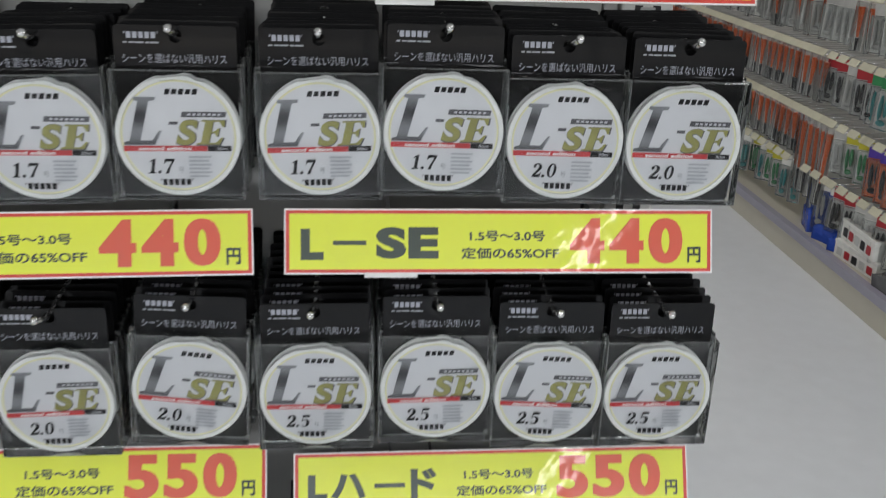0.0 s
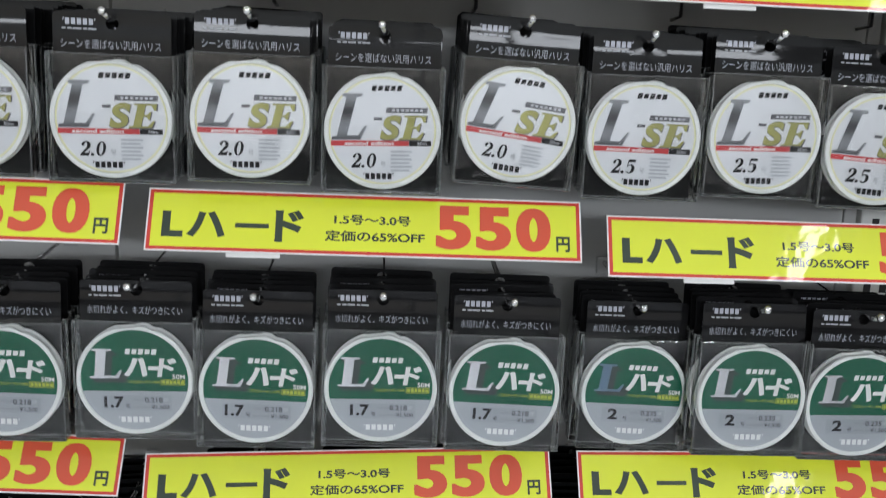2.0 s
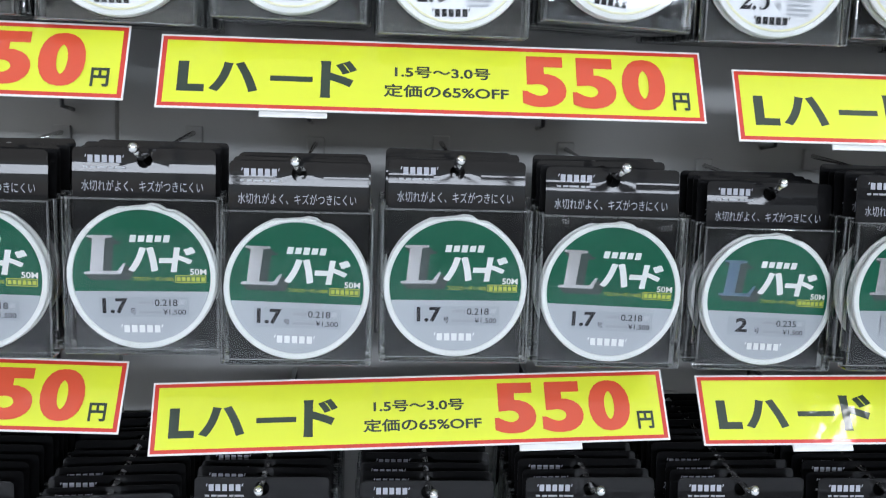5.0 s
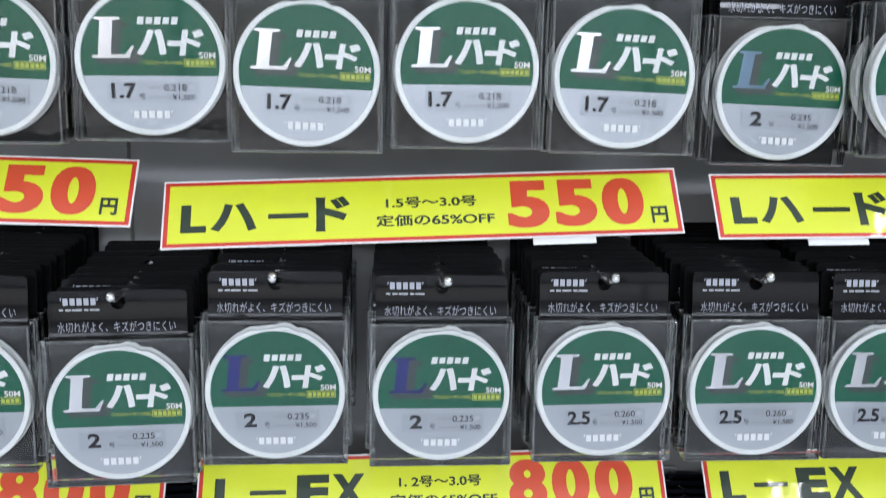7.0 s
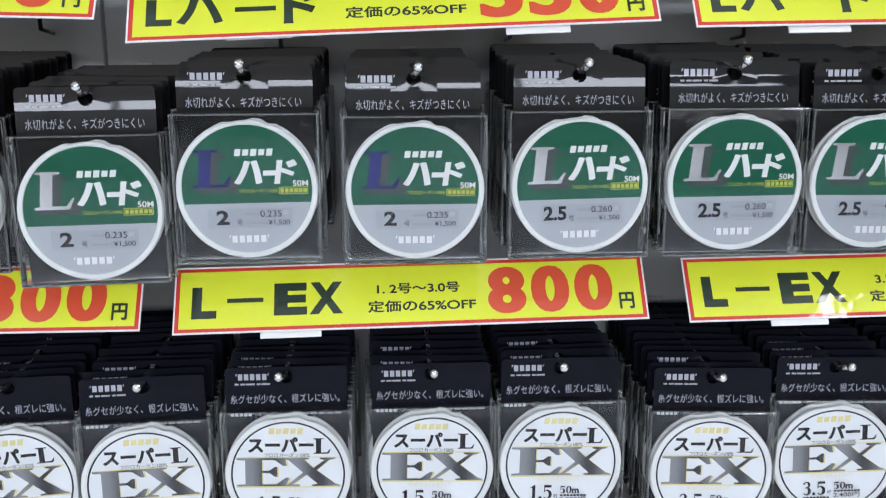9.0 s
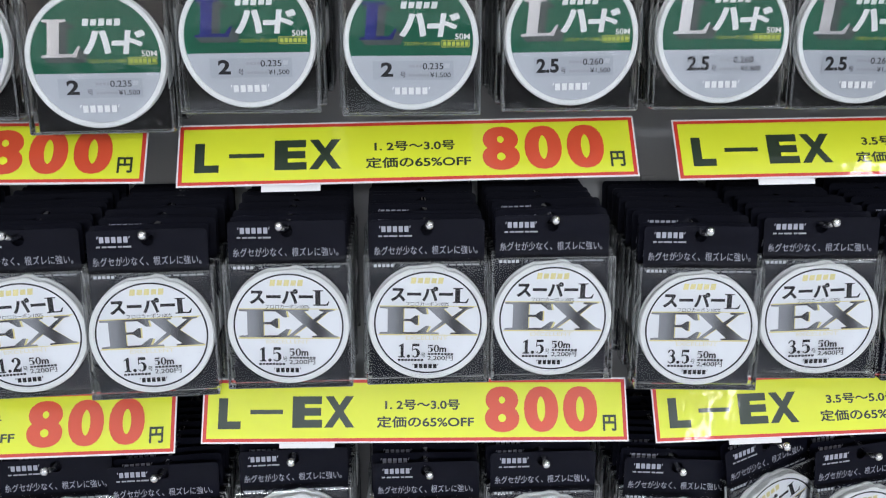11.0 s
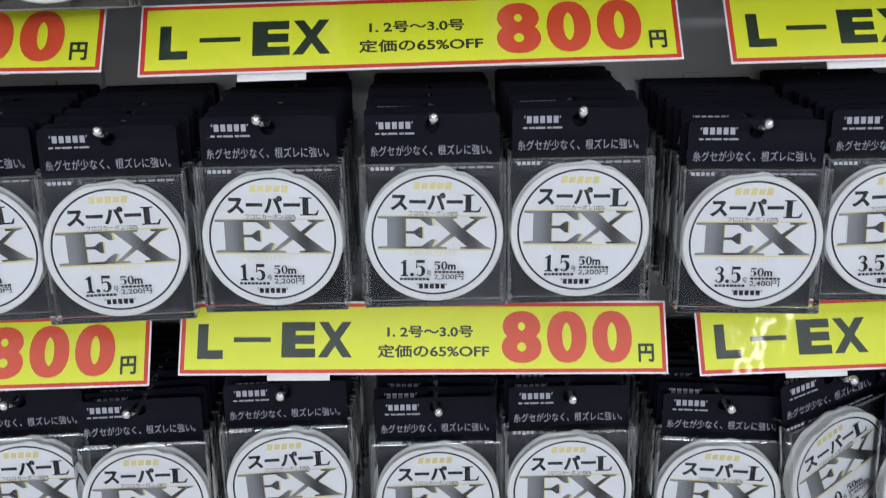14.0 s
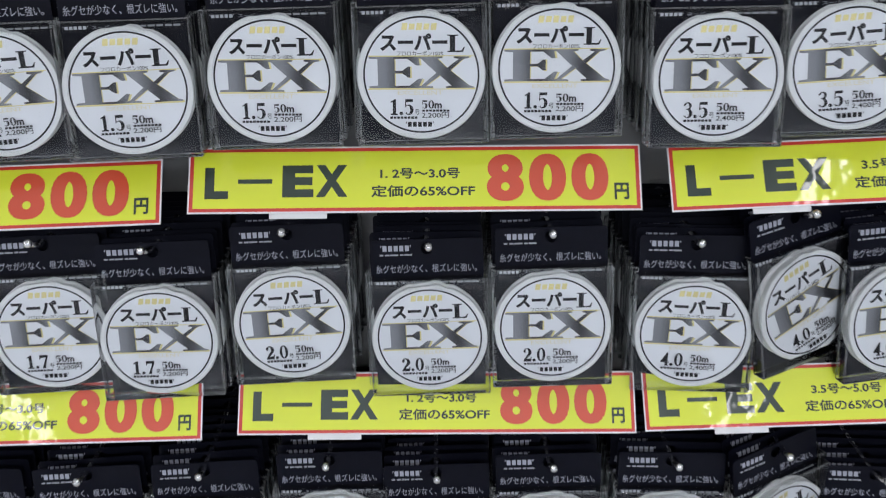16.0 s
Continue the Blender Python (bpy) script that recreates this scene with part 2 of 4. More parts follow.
SERIF = {
    "L": [(0, 0), (.9, 0), (1, .3), (.94, .3), (.8, .09), (.45, .09), (.45, .92), (.62, .94), (.62, 1), (.0, 1), (.0, .94), (.14, .92), (.14, .08), (0, .06)],
    "E": [(0, 0), (.92, 0), (1, .3), (.93, .3), (.75, .07), (.48, .07), (.48, .47), (.62, .47), (.72, .34), (.77, .34), (.77, .68), (.72, .68), (.62, .55),
          (.48, .55), (.48, .93), (.72, .93), (.88, .72), (.95, .72), (.92, 1), (0, 1), (0, .94), (.16, .92), (.16, .08), (0, .06)],
    "X": [(0, 0), (.3, 0), (.3, .05), (.18, .07), (.42, .40), (.62, .07), (.52, .05), (.52, 0), (1, 0), (1, .05), (.93, .07), (.6, .56), (.82, .92), (.92, .95), (.92, 1),
          (.66, 1), (.66, .95), (.74, .92), (.54, .64), (.38, .93), (.46, .95), (.46, 1), (.02, 1), (.02, .95), (.1, .93), (.36, .48), (.1, .07), (0, .05)],
}
PRINTS = {}


def print_mesh(key, items, step=0.000025):
    """One mesh of flat print facing -y. Items: ('t', letters, x, z, w, h, ink, bold, slant), ('r', x, z, w, h, ink, slant),
    ('p', serif letter, x, z, w, h, ink, slant), ('f', outline, x, z, w, h, ink, slant), ('ring', x, z, r0, r1, ink)."""
    if key in PRINTS:
        return PRINTS[key]
    vs, fs, idx, inks = [], [], [], []
    for k, it in enumerate(items):
        y = -step * (k + 1)
        kind = it[0]
        if kind == "t":
            _, body, x, z, w, h, ink, bold, slant = it
            v, f = glyphs(body, bold)
        elif kind == "p":
            _, body, x, z, w, h, ink, slant = it
            v = np.array(SERIF[body]) - 0.5
            f = [tuple(range(len(v)))]
        elif kind == "f":
            _, shape, x, z, w, h, ink, slant = it
            v = np.array(shape) - 0.5
            f = [tuple(range(len(v)))]
        elif kind == "r":
            _, x, z, w, h, ink, slant = it
            v = np.array([(-.5, -.5), (.5, -.5), (.5, .5), (-.5, .5)])
            f = [(0, 1, 2, 3)]
        else:
            _, x, z, r0, r1, ink = it
            n, slant, w, h = 64, 0.0, 1.0, 1.0
            a = np.arange(n) * 2 * math.pi / n
            c = np.stack([np.cos(a), np.sin(a)], 1)
            v = np.concatenate([c * r0, c * r1])
            f = [(i, (i + 1) % n, n + (i + 1) % n, n + i) for i in range(n)]
        base = len(vs)
        vs += [(x + p[0] * w + slant * p[1] * h, y, z + p[1] * h) for p in v]
        fs += [tuple(base + i for i in q) for q in f]
        if ink not in inks:
            inks.append(ink)
        idx += [inks.index(ink)] * len(f)
    me = bpy.data.meshes.new("print")
    me.from_pydata(vs, [], fs)
    me.polygons.foreach_set("material_index", idx)
    for ink in inks:
        me.materials.append(M[ink])
    PRINTS[key] = me
    return me


# ---- parts of a line package; origin in the peg hole, front towards -y ----
BOX_W, BOX_T, BOX_TOP, BOX_LOW = 0.0832, 0.0110, -0.0195, -0.1060
DISC_Z, DISC_R = -0.0626, 0.0400


BEND = {"se": 0.0016, "hard": 0.0031, "ex": 0.0016}


def bow(z, kind):
    """How far the free header bends back above the box; its top edge stands nearly upright again."""
    u = max(0.0, z + 0.0195) / 0.026
    return BEND[kind] * u * u if u < 0.72 else BEND[kind] * 0.5184 + 0.0007 * (u - 0.72)


def card_mesh(kind, material):
    """Backing card: header with a round hole, rounded top corners, slightly bowed; the rest runs down behind the spool."""
    bm = bmesh.new()
    w, low, r, hole = 0.0383, BOX_LOW + 0.001, 0.003, 0.0042
    n = 24
    outer = []
    for i in range(n):
        a = 2 * math.pi * i / n
        c, s = math.cos(a), math.sin(a)
        k = min(0.0133 / max(abs(c), 1e-6), 0.0066 / max(abs(s), 1e-6))
        near = abs(math.atan2(abs(s), abs(c)) - math.atan2(0.0066, 0.0133)) < math.pi / n
        outer.append((math.copysign(0.0133, c), math.copysign(0.0066, s)) if near else (c * k, s * k))
    ring0 = [bm.verts.new((hole * math.cos(2 * math.pi * i / n), 0, hole * math.sin(2 * math.pi * i / n))) for i in range(n)]
    ring1 = [bm.verts.new((x, 0, z)) for x, z in outer]
    for i in range(n):
        bm.faces.new((ring0[i], ring0[(i + 1) % n], ring1[(i + 1) % n], ring1[i]))
    def quad(x0, x1, z0, z1):
        bm.faces.new([bm.verts.new(p) for p in ((x0, 0, z0), (x1, 0, z0), (x1, 0, z1), (x0, 0, z1))])
    levels = (-0.0066, -0.0045, -0.0024, -0.0004, 0.0017, 0.0038, 0.0066)
    for z0, z1 in zip(levels, levels[1:]):
        quad(-w + r, -0.0133, z0, z1), quad(0.0133, w - r, z0, z1)
        if z1 < 0.005:
            quad(-w, -w + r, z0, z1), quad(w - r, w, z0, z1)
    for sx in (-1, 1):
        cx, cz = sx * (w - r), 0.0038
        fan = [bm.verts.new((cx, 0, cz))] + [bm.verts.new((cx + sx * r * math.sin(a), 0, cz + (0.0066 - 0.0038) * math.cos(a))) for a in [math.pi / 2 * i / 4 for i in range(5)]]
        bm.faces.new(fan)
    for z0, z1 in ((-0.0088, -0.0066), (-0.0110, -0.0088), (-0.0132, -0.0110), (-0.0153, -0.0132), (-0.0174, -0.0153), (-0.0195, -0.0174), (low, -0.0195)):
        quad(-w, w, z0, z1)
    bmesh.ops.remove_doubles(bm, verts=bm.verts, dist=0.0002)
    for v in bm.verts:
        v.co.y += bow(v.co.z, kind)
    bmesh.ops.recalc_face_normals(bm, faces=bm.faces)
    bmesh.ops.translate(bm, vec=(0, BOX_T - 0.0007, 0), verts=bm.verts)
    g = bmesh.ops.extrude_face_region(bm, geom=bm.faces[:])
    bmesh.ops.translate(bm, vec=(0, 0.0005, 0), verts=[q for q in g["geom"] if isinstance(q, bmesh.types.BMVert)])
    bmesh.ops.recalc_face_normals(bm, faces=bm.faces)
    for f in bm.faces:
        f.smooth = True
    me = to_mesh("header_card", bm, material)
    me.set_sharp_from_angle(angle=0.6)
    return me


def clear_box_mesh():
    bm = bmesh.new()
    box_into(bm, -BOX_W / 2, BOX_W / 2, 0, BOX_T, BOX_LOW, BOX_TOP, 0.0011)
    # narrow bevel faces take a whiter, hazier film: edge highlights put into the colour
    for f in bm.faces:
        f.material_index = 1 if f.calc_area() < 0.0002 else 0
    # folded tuck flaps that show as faint lines inside the corners
    for z, s in ((BOX_TOP - 0.0075, -1), (BOX_LOW + 0.0075, 1)):
        ps = [(-BOX_W / 2 + 0.002, 0.0007, z + s * -0.006), (-BOX_W / 2 + 0.005, 0.0007, z), (BOX_W / 2 - 0.005, 0.0007, z), (BOX_W / 2 - 0.002, 0.0007, z + s * -0.006)]
        bm.faces.new([bm.verts.new(p) for p in ps])
    return to_mesh("clear_box", bm, M["clear_box"], M["box_edge"])


def spool_mesh():
    """White spool: flanged rim with a clip notch at the top, seen from the front as a ring."""
    bm = bmesh.new()
    n = 56
    profile = [(0.0366, 0.0020), (0.0370, 0.0012), (0.0394, 0.0010), (0.0400, 0.0016), (0.0400, 0.0030), (0.0372, 0.0036), (0.0372, 0.0078), (0.0400, 0.0084), (0.0400, 0.0098), (0.0360, 0.0100)]
    rings = []
    for i in range(n):
        a = 2 * math.pi * i / n
        notch = 0.0014 if abs(i - n // 4 - 1) <= 1 or abs(i - n // 4 + 3) <= 0 else 0.0
        rings.append([bm.verts.new(((min(r, 0.0400 - notch)) * math.cos(a), y, DISC_Z + min(r, 0.0400 - notch) * math.sin(a))) for r, y in profile])
    for i in range(n):
        a, b = rings[i], rings[(i + 1) % n]
        for k in range(len(profile) - 1):
            bm.faces.new((a[k], b[k], b[k + 1], a[k + 1]))
    bm.faces.new([r[-1] for r in rings])
    bmesh.ops.recalc_face_normals(bm, faces=bm.faces)
    return to_mesh("spool", bm, M["rim_white"])


def label_mesh(kind):
    """Printed disc in the spool's face; the green kind has a silver lower field."""
    bm = bmesh.new()
    n, r = 64, 0.0368
    if kind == "hard":
        cut = -0.0080
        a0 = math.asin(cut / r)
        up = [(r * math.cos(a), r * math.sin(a)) for a in [a0 + (math.pi - 2 * a0) * i / 44 for i in range(45)]]
        lo = [(r * math.cos(a), r * math.sin(a)) for a in [math.pi - a0 + (math.pi + 2 * a0) * i / 24 for i in range(25)]]
        for k, loop in enumerate((up, lo)):
            f = bm.faces.new([bm.verts.new((x, 0.0018, DISC_Z + z)) for x, z in loop])
            f.material_index = k
        ms = (M["label_green"], M["label_grey"])
    else:
        bm.faces.new([bm.verts.new((r * math.cos(2 * math.pi * i / n), 0.0018, DISC_Z + r * math.sin(2 * math.pi * i / n))) for i in range(n)])
        ms = (M["label_silver" if kind == "se" else "label_white"],)
    g = bmesh.ops.extrude_face_region(bm, geom=bm.faces[:])
    bmesh.ops.translate(bm, vec=(0, 0.0004, 0), verts=[q for q in g["geom"] if isinstance(q, bmesh.types.BMVert)])
    bmesh.ops.recalc_face_normals(bm, faces=bm.faces)
    return to_mesh("label", bm, *ms)


def brand_bars(x, z, w, h, ink, slant=0.0, kana=False):
    """A maker's mark that is left unlettered: five plain blocks in a row, between two ticks or slanted."""
    cell = w / 5
    high = (0.92, 0.80, 0.92, 0.80, 0.92) if kana else (1.0,) * 5
    out = [("r", x + cell * (i - 2), z, cell * (0.74 if kana else 0.72), h * high[i] * 0.9, ink, slant) for i in range(5)]
    if not kana:
        out += [("r", x + sx * (w / 2 + cell * 0.14), z + h * 0.36, cell * 0.14, h * 0.36, ink, 0.3) for sx in (-1, 1)]
    return out


HEADLINE = {"se": "シーンを選ばない汎用ハリス", "hard": "水切れがよく、キズがつきにくい", "ex": "糸グセが少なく、根ズレに強い。"}


def header_print(kind):
    ink = "ink_header"
    items = brand_bars(-0.0212, 0.0004, 0.0190, 0.0044, ink)
    items += [("r", -0.0212 + 0.0033 * (i - 3) + (0.0006 if i % 3 else 0), -0.0042, 0.0024 + 0.0006 * (i % 2), 0.0011, "ink_grey", 0.0) for i in range(7)]
    bold, high = (0.0, 0.0060) if kind == "ex" else (-0.004, 0.0060)
    items.append(("t", HEADLINE[kind], -0.0008, -0.0140, 0.0690 if kind == "ex" else 0.0650, high, ink, bold, 0.0))
    if kind == "ex":
        items += brand_bars(-0.0290, -0.0243, 0.0140, 0.0022, "ink_silver")
        items.append(("t", "スーパーL", -0.0110, -0.0243, 0.0160, 0.0022, ink, 0.01, 0.0))
        items += [("r", 0.0065 + 0.0052 * i, -0.0243, 0.0042, 0.0012, "ink_grey", 0.0) for i in range(6)]
    fresh = ("head", kind) not in PRINTS
    me = print_mesh(("head", kind), items)
    if fresh:
        for v in me.vertices:
            v.co.y += bow(v.co.z, kind)
    return me


def arc(cx, cz, rx, rz, a0, a1, n=10):
    return [(cx + rx * math.cos(radians(a0 + (a1 - a0) * i / n)), cz + rz * math.sin(radians(a0 + (a1 - a0) * i / n))) for i in range(n + 1)]


# heavy upright numerals with thin joints, each in a box one wide and one high, as outlines without holes
NUMERALS = {
    "0": [arc(.5, .5, .5, .5, 90, 450, 28) + arc(.5, .5, .20, .42, 450, 90, 28)],
    "1": [[(.12, 0), (.88, 0), (.88, .07), (.70, .10), (.70, 1), (.56, 1), (.14, .84), (.14, .77), (.36, .82), (.36, .10), (.12, .07)]],
    "2": [[(0, 0), (.92, 0), (1, .34), (.92, .34), (.82, .21), (.40, .21)] + arc(.48, .70, .50, .30, -35, 170, 14) + [(.20, .64), (.30, .74), (.34, .92)]
          + arc(.42, .72, .20, .21, 70, -30, 8) + [(.02, .10)]],
    "3": [[(.0, .20), (.14, .12), (.26, .20), (.28, .06)] + arc(.42, .29, .20, .23, -60, 85, 8) + [(.28, .52), (.28, .57)] + arc(.42, .76, .18, .18, -60, 110, 8)
          + [(.26, .84), (.12, .74), (.02, .84)] + arc(.46, .77, .42, .23, 140, -45, 10) + arc(.48, .29, .50, .29, 55, -150, 12)],
    "4": [[(.44, 0), (.96, 0), (.96, .06), (.84, .08), (.84, .24), (1, .24), (1, .33), (.84, .33), (.84, 1), (.70, 1), (0, .33), (0, .24), (.54, .24), (.54, .08), (.44, .06)],
          ],
    "5": [[(.0, .20), (.12, .10), (.26, .20), (.28, .06)] + arc(.42, .32, .20, .26, -60, 90, 8) + [(.24, .56), (.06, .46), (.10, 1), (.92, 1), (.92, .82), (.18, .82), (.17, .60)]
          + arc(.46, .33, .52, .33, 85, -150, 14)],
    "7": [[(.02, 1), (0, .66), (.08, .66), (.18, .80), (.74, .80), (.24, 0), (.60, 0), (.70, .36), (1, .86), (1, 1)]],
}


def serif_number(body, x, z, w, h, ink, slant=0.0):
    """A number set in heavy upright numerals, as a list of print items."""
    room = sum(0.42 if c == "." else 1.0 for c in body)
    u, at, out = w / room, x - w / 2, []
    for c in body:
        if c == ".":
            out.append(("f", arc(.5, .5, .5, .5, 0, 342, 19), at + u * 0.18 - slant * h * 0.4, z - h * 0.40, h * 0.22, h * 0.22, ink, slant))
            at += u * 0.42
        else:
            out += [("f", shape, at + u * 0.5, z, u * 0.88, h, ink, slant) for shape in NUMERALS[c]]
            at += u
    return out


def label_print(kind, size, tone=""):
    d = DISC_Z
    if kind == "se":
        it = [("ring", 0, d, 0.0354, 0.0366, "ring_pale"),
              *brand_bars(0.0030, d + 0.0290, 0.0215, 0.0046, "ink_dark", 0.25, True),
              ("p", "L", -0.0196, d + 0.0098, 0.0222, 0.0318, "ink_pale", 0.26),
              ("p", "L", -0.0200, d + 0.0098, 0.0215, 0.0310, "foil_lead", 0.26),
              ("r", -0.0030, d + 0.0085, 0.0056, 0.0020, "foil_dark", 0.2),
              ("t", "S", 0.0060, d + 0.0022, 0.0128, 0.0178, "foil_dark", 0.050, 0.25),
              ("p", "E", 0.0216, d + 0.0022, 0.0172, 0.0172, "foil_dark", 0.25),
              ("t", "S", 0.0057, d + 0.0025, 0.0120, 0.0168, "foil_gold", 0.035, 0.25),
              ("p", "E", 0.0211, d + 0.0025, 0.0162, 0.0162, "foil_gold", 0.25),
              ("r", 0.0166, d + 0.0143, 0.0282, 0.0036, "foil_dark", 0.2),
              *[("r", 0.0072 + 0.0032 * i, d + 0.0143, 0.0020, 0.0014, "ink_silver", 0.2) for i in range(7)],
              ("r", -0.0085, d - 0.0082, 0.0530, 0.0036, "ink_red", 0.0),
              ("r", 0.0257, d - 0.0082, 0.0150, 0.0036, "ink_dark", 0.0),
              ("t", "second edition", -0.0090, d - 0.0082, 0.0335, 0.0026, "ink_white", 0.03, 0.2),
              ("t", "50m", 0.0270, d - 0.0082, 0.0066, 0.0020, "ink_silver", 0.01, 0.1),
              *serif_number(size, -0.0126, d - 0.0200, 0.0172, 0.0100, "ink_dark", 0.16),
              ("t", "号", 0.0004, d - 0.0226, 0.0036, 0.0040, "ink_grey", 0.0, 0.0)]
        it += [("r", 0.0128 - 0.0008 * (i % 2), d - 0.0138 - 0.0026 * i, 0.0145 - 0.0018 * (i % 2), 0.0013, "ink_pale", 0.0) for i in range(6)]
        it += brand_bars(-0.0028, d - 0.0308, 0.0190, 0.0046, "ink_dark")
    elif kind == "hard":
        thin = {"1.7": "0.218", "2": "0.235", "2.5": "0.260"}[size]
        foil = {"": "foil_silver", "navy": "foil_navy", "steel": "foil_steel"}[tone]
        it = [("p", "L", -0.0187 + 0.0011 * k, d + 0.0118 - min(k, 3) * 0.0010, 0.0224, 0.0212, "ink_shadow", 0.10) for k in (4, 3, 2, 1)]
        it += [("p", "L", -0.0187, d + 0.0121, 0.0218, 0.0215, foil, 0.10),
               *brand_bars(0.0047, d + 0.0211, 0.0224, 0.0048, "ink_white", 0.2, True),
               *[("t", "ハ", 0.0018 + dx, d + 0.0098, 0.0148, 0.0136, "ink_white", 0.03, 0.16) for dx in (-0.0006, 0.0, 0.0006)],
               ("r", 0.0131, d + 0.0092, 0.0072, 0.0029, "ink_white", 0.16),
               *[("t", "ド", 0.0224 + dx, d + 0.0098, 0.0112, 0.0138, "ink_white", 0.024, 0.16) for dx in (-0.0004, 0.0004)],
               ("t", "50M", 0.0303, d + 0.0031, 0.0088, 0.0034, "ink_white", 0.02, 0.0),
               ("t", "フロロカーボン100%", 0.0062, d - 0.0009, 0.0218, 0.0023, "ink_yellow", 0.01, 0.0),
               ("r", 0.0262, d - 0.0010, 0.0166, 0.0042, "ink_yellow", 0.0),
               ("r", 0.0262, d - 0.0010, 0.0158, 0.0034, "label_green", 0.0),
               *[("r", 0.0198 + 0.0026 * i, d - 0.0010, 0.0020, 0.0024, "ink_yellow", 0.0) for i in range(6)],
               ("r", 0.0010, d - 0.0166, 0.0480, 0.0112, "ink_panel", 0.0),
               ("t", size, -0.0146, d - 0.0160, 0.0042 + 0.0031 * len(size), 0.0085, "ink_dark", 0.035, 0.0),
               ("t", "号", -0.0050, d - 0.0190, 0.0032, 0.0034, "ink_dark", 0.0, 0.0),
               *[("r", -0.0008 + 0.0021 * i, d - 0.0141, 0.0016, 0.0015, "ink_grey", 0.0) for i in range(4)],
               ("t", thin, 0.0128, d - 0.0141, 0.0122, 0.0037, "ink_dark", 0.006, 0.0),
               ("r", 0.0212, d - 0.0138, 0.0030, 0.0026, "ink_pale", 0.2),
               *[("r", -0.0008 + 0.0021 * i, d - 0.0194, 0.0016, 0.0013, "ink_grey", 0.0) for i in range(6)],
               ("t", "¥1,500", 0.0172, d - 0.0194, 0.0122, 0.0033, "ink_dark", 0.004, 0.0)]
        it += brand_bars(-0.0003, d - 0.0286, 0.0205, 0.0046, "ink_white")
    else:
        cost = "2,400円" if size in ("3.5", "4.0") else "2,200円"
        it = [("ring", 0, d, 0.0351, 0.0362, "ink_dark"),
              *brand_bars(-0.0011, d + 0.0298, 0.0225, 0.0050, "gold_line", 0.15, True),
              ("t", "スーパー", -0.0045, d + 0.0204, 0.0415, 0.0106, "ink_dark", 0.045, 0.0),
              ("p", "L", 0.0216, d + 0.0196, 0.0108, 0.0106, "ink_dark", 0.0),
              ("t", "フロロカーボン100%", -0.0006, d + 0.0136, 0.0288, 0.0030, "ink_dark", 0.0, 0.0),
              ("p", "E", -0.0152, d + 0.0018, 0.0345, 0.0206, "gold_line", 0.0),
              ("p", "X", 0.0150, d + 0.0018, 0.0375, 0.0206, "gold_line", 0.0),
              ("p", "E", -0.0158, d + 0.0020, 0.0332, 0.0194, "foil_graded", 0.0),
              ("p", "X", 0.0145, d + 0.0020, 0.0362, 0.0194, "foil_graded", 0.0),
              ("r", 0.0, d + 0.0121, 0.0655, 0.0005, "gold_line", 0.0),
              ("r", 0.0, d - 0.0084, 0.0670, 0.0005, "gold_line", 0.0),
              ("t", "EXCELLENT", -0.0008, d - 0.0106, 0.0280, 0.0026, "gold_pale", 0.0, 0.0),
              *serif_number(size, -0.0126, d - 0.0196, 0.0160, 0.0100, "ink_dark"),
              ("t", "号", -0.0028, d - 0.0228, 0.0030, 0.0034, "ink_dark", 0.0, 0.0),
              *serif_number("50", 0.0040, d - 0.0180, 0.0082, 0.0052, "ink_dark"),
              ("t", "m", 0.0104, d - 0.0189, 0.0046, 0.0033, "ink_dark", 0.03, 0.0),
              *[("r", 0.0012 + 0.0022 * i, d - 0.0219, 0.0017, 0.0013, "ink_dark", 0.0) for i in range(8)],
              ("t", cost, 0.0086, d - 0.0249, 0.0172, 0.0038, "ink_dark", 0.006, 0.0),
              *[("r", -0.0190 + 0.0022 * i, d - 0.0262, 0.0017, 0.0014, "ink_dark", 0.0) for i in range(8)]]
        it += brand_bars(-0.0012, d - 0.0305, 0.0160, 0.0034, "ink_dark")
    return print_mesh(("label", kind, size, tone), it)


CARD = {k: card_mesh(k, M["card_navy" if k == "ex" else "card_black"]) for k in ("se", "hard", "ex")}
CLEAR, SPOOL = clear_box_mesh(), spool_mesh()
LABEL = {k: label_mesh(k) for k in ("se", "hard", "ex")}
SAYS = {"se": "clear box of fishing line, silver label, black header",
        "hard": "clear box of fishing line, green label, black header",
        "ex": "clear box of fishing line, white label, navy header"}


def line_package(kind, size, m, front, spin=0.0, tone=""):
    """One hanging package. Only those at the front of a hook show their print."""
    p = thing("line_package", m, SAYS[kind] + ("" if front else ", behind others"), "fishing line", "packages of line on the rack")
    card = child("header_card", CARD[kind], p, "glossy dark header card with a peg hole")
    child("clear_box", CLEAR, p, "clear plastic box")
    turned = pose(0, 0, DISC_Z, 0, spin, 0) @ pose(0, 0, -DISC_Z)
    child("spool", SPOOL, p, "white plastic spool rim", m=turned)
    lab = child("label", LABEL[kind], p, m=turned)
    child("header_print", header_print(kind), card, m=pose(0, BOX_T - 0.0009, 0))
    if front:
        child("label_print", label_print(kind, size, tone), lab, m=pose(0, 0.0017, 0))
    return p


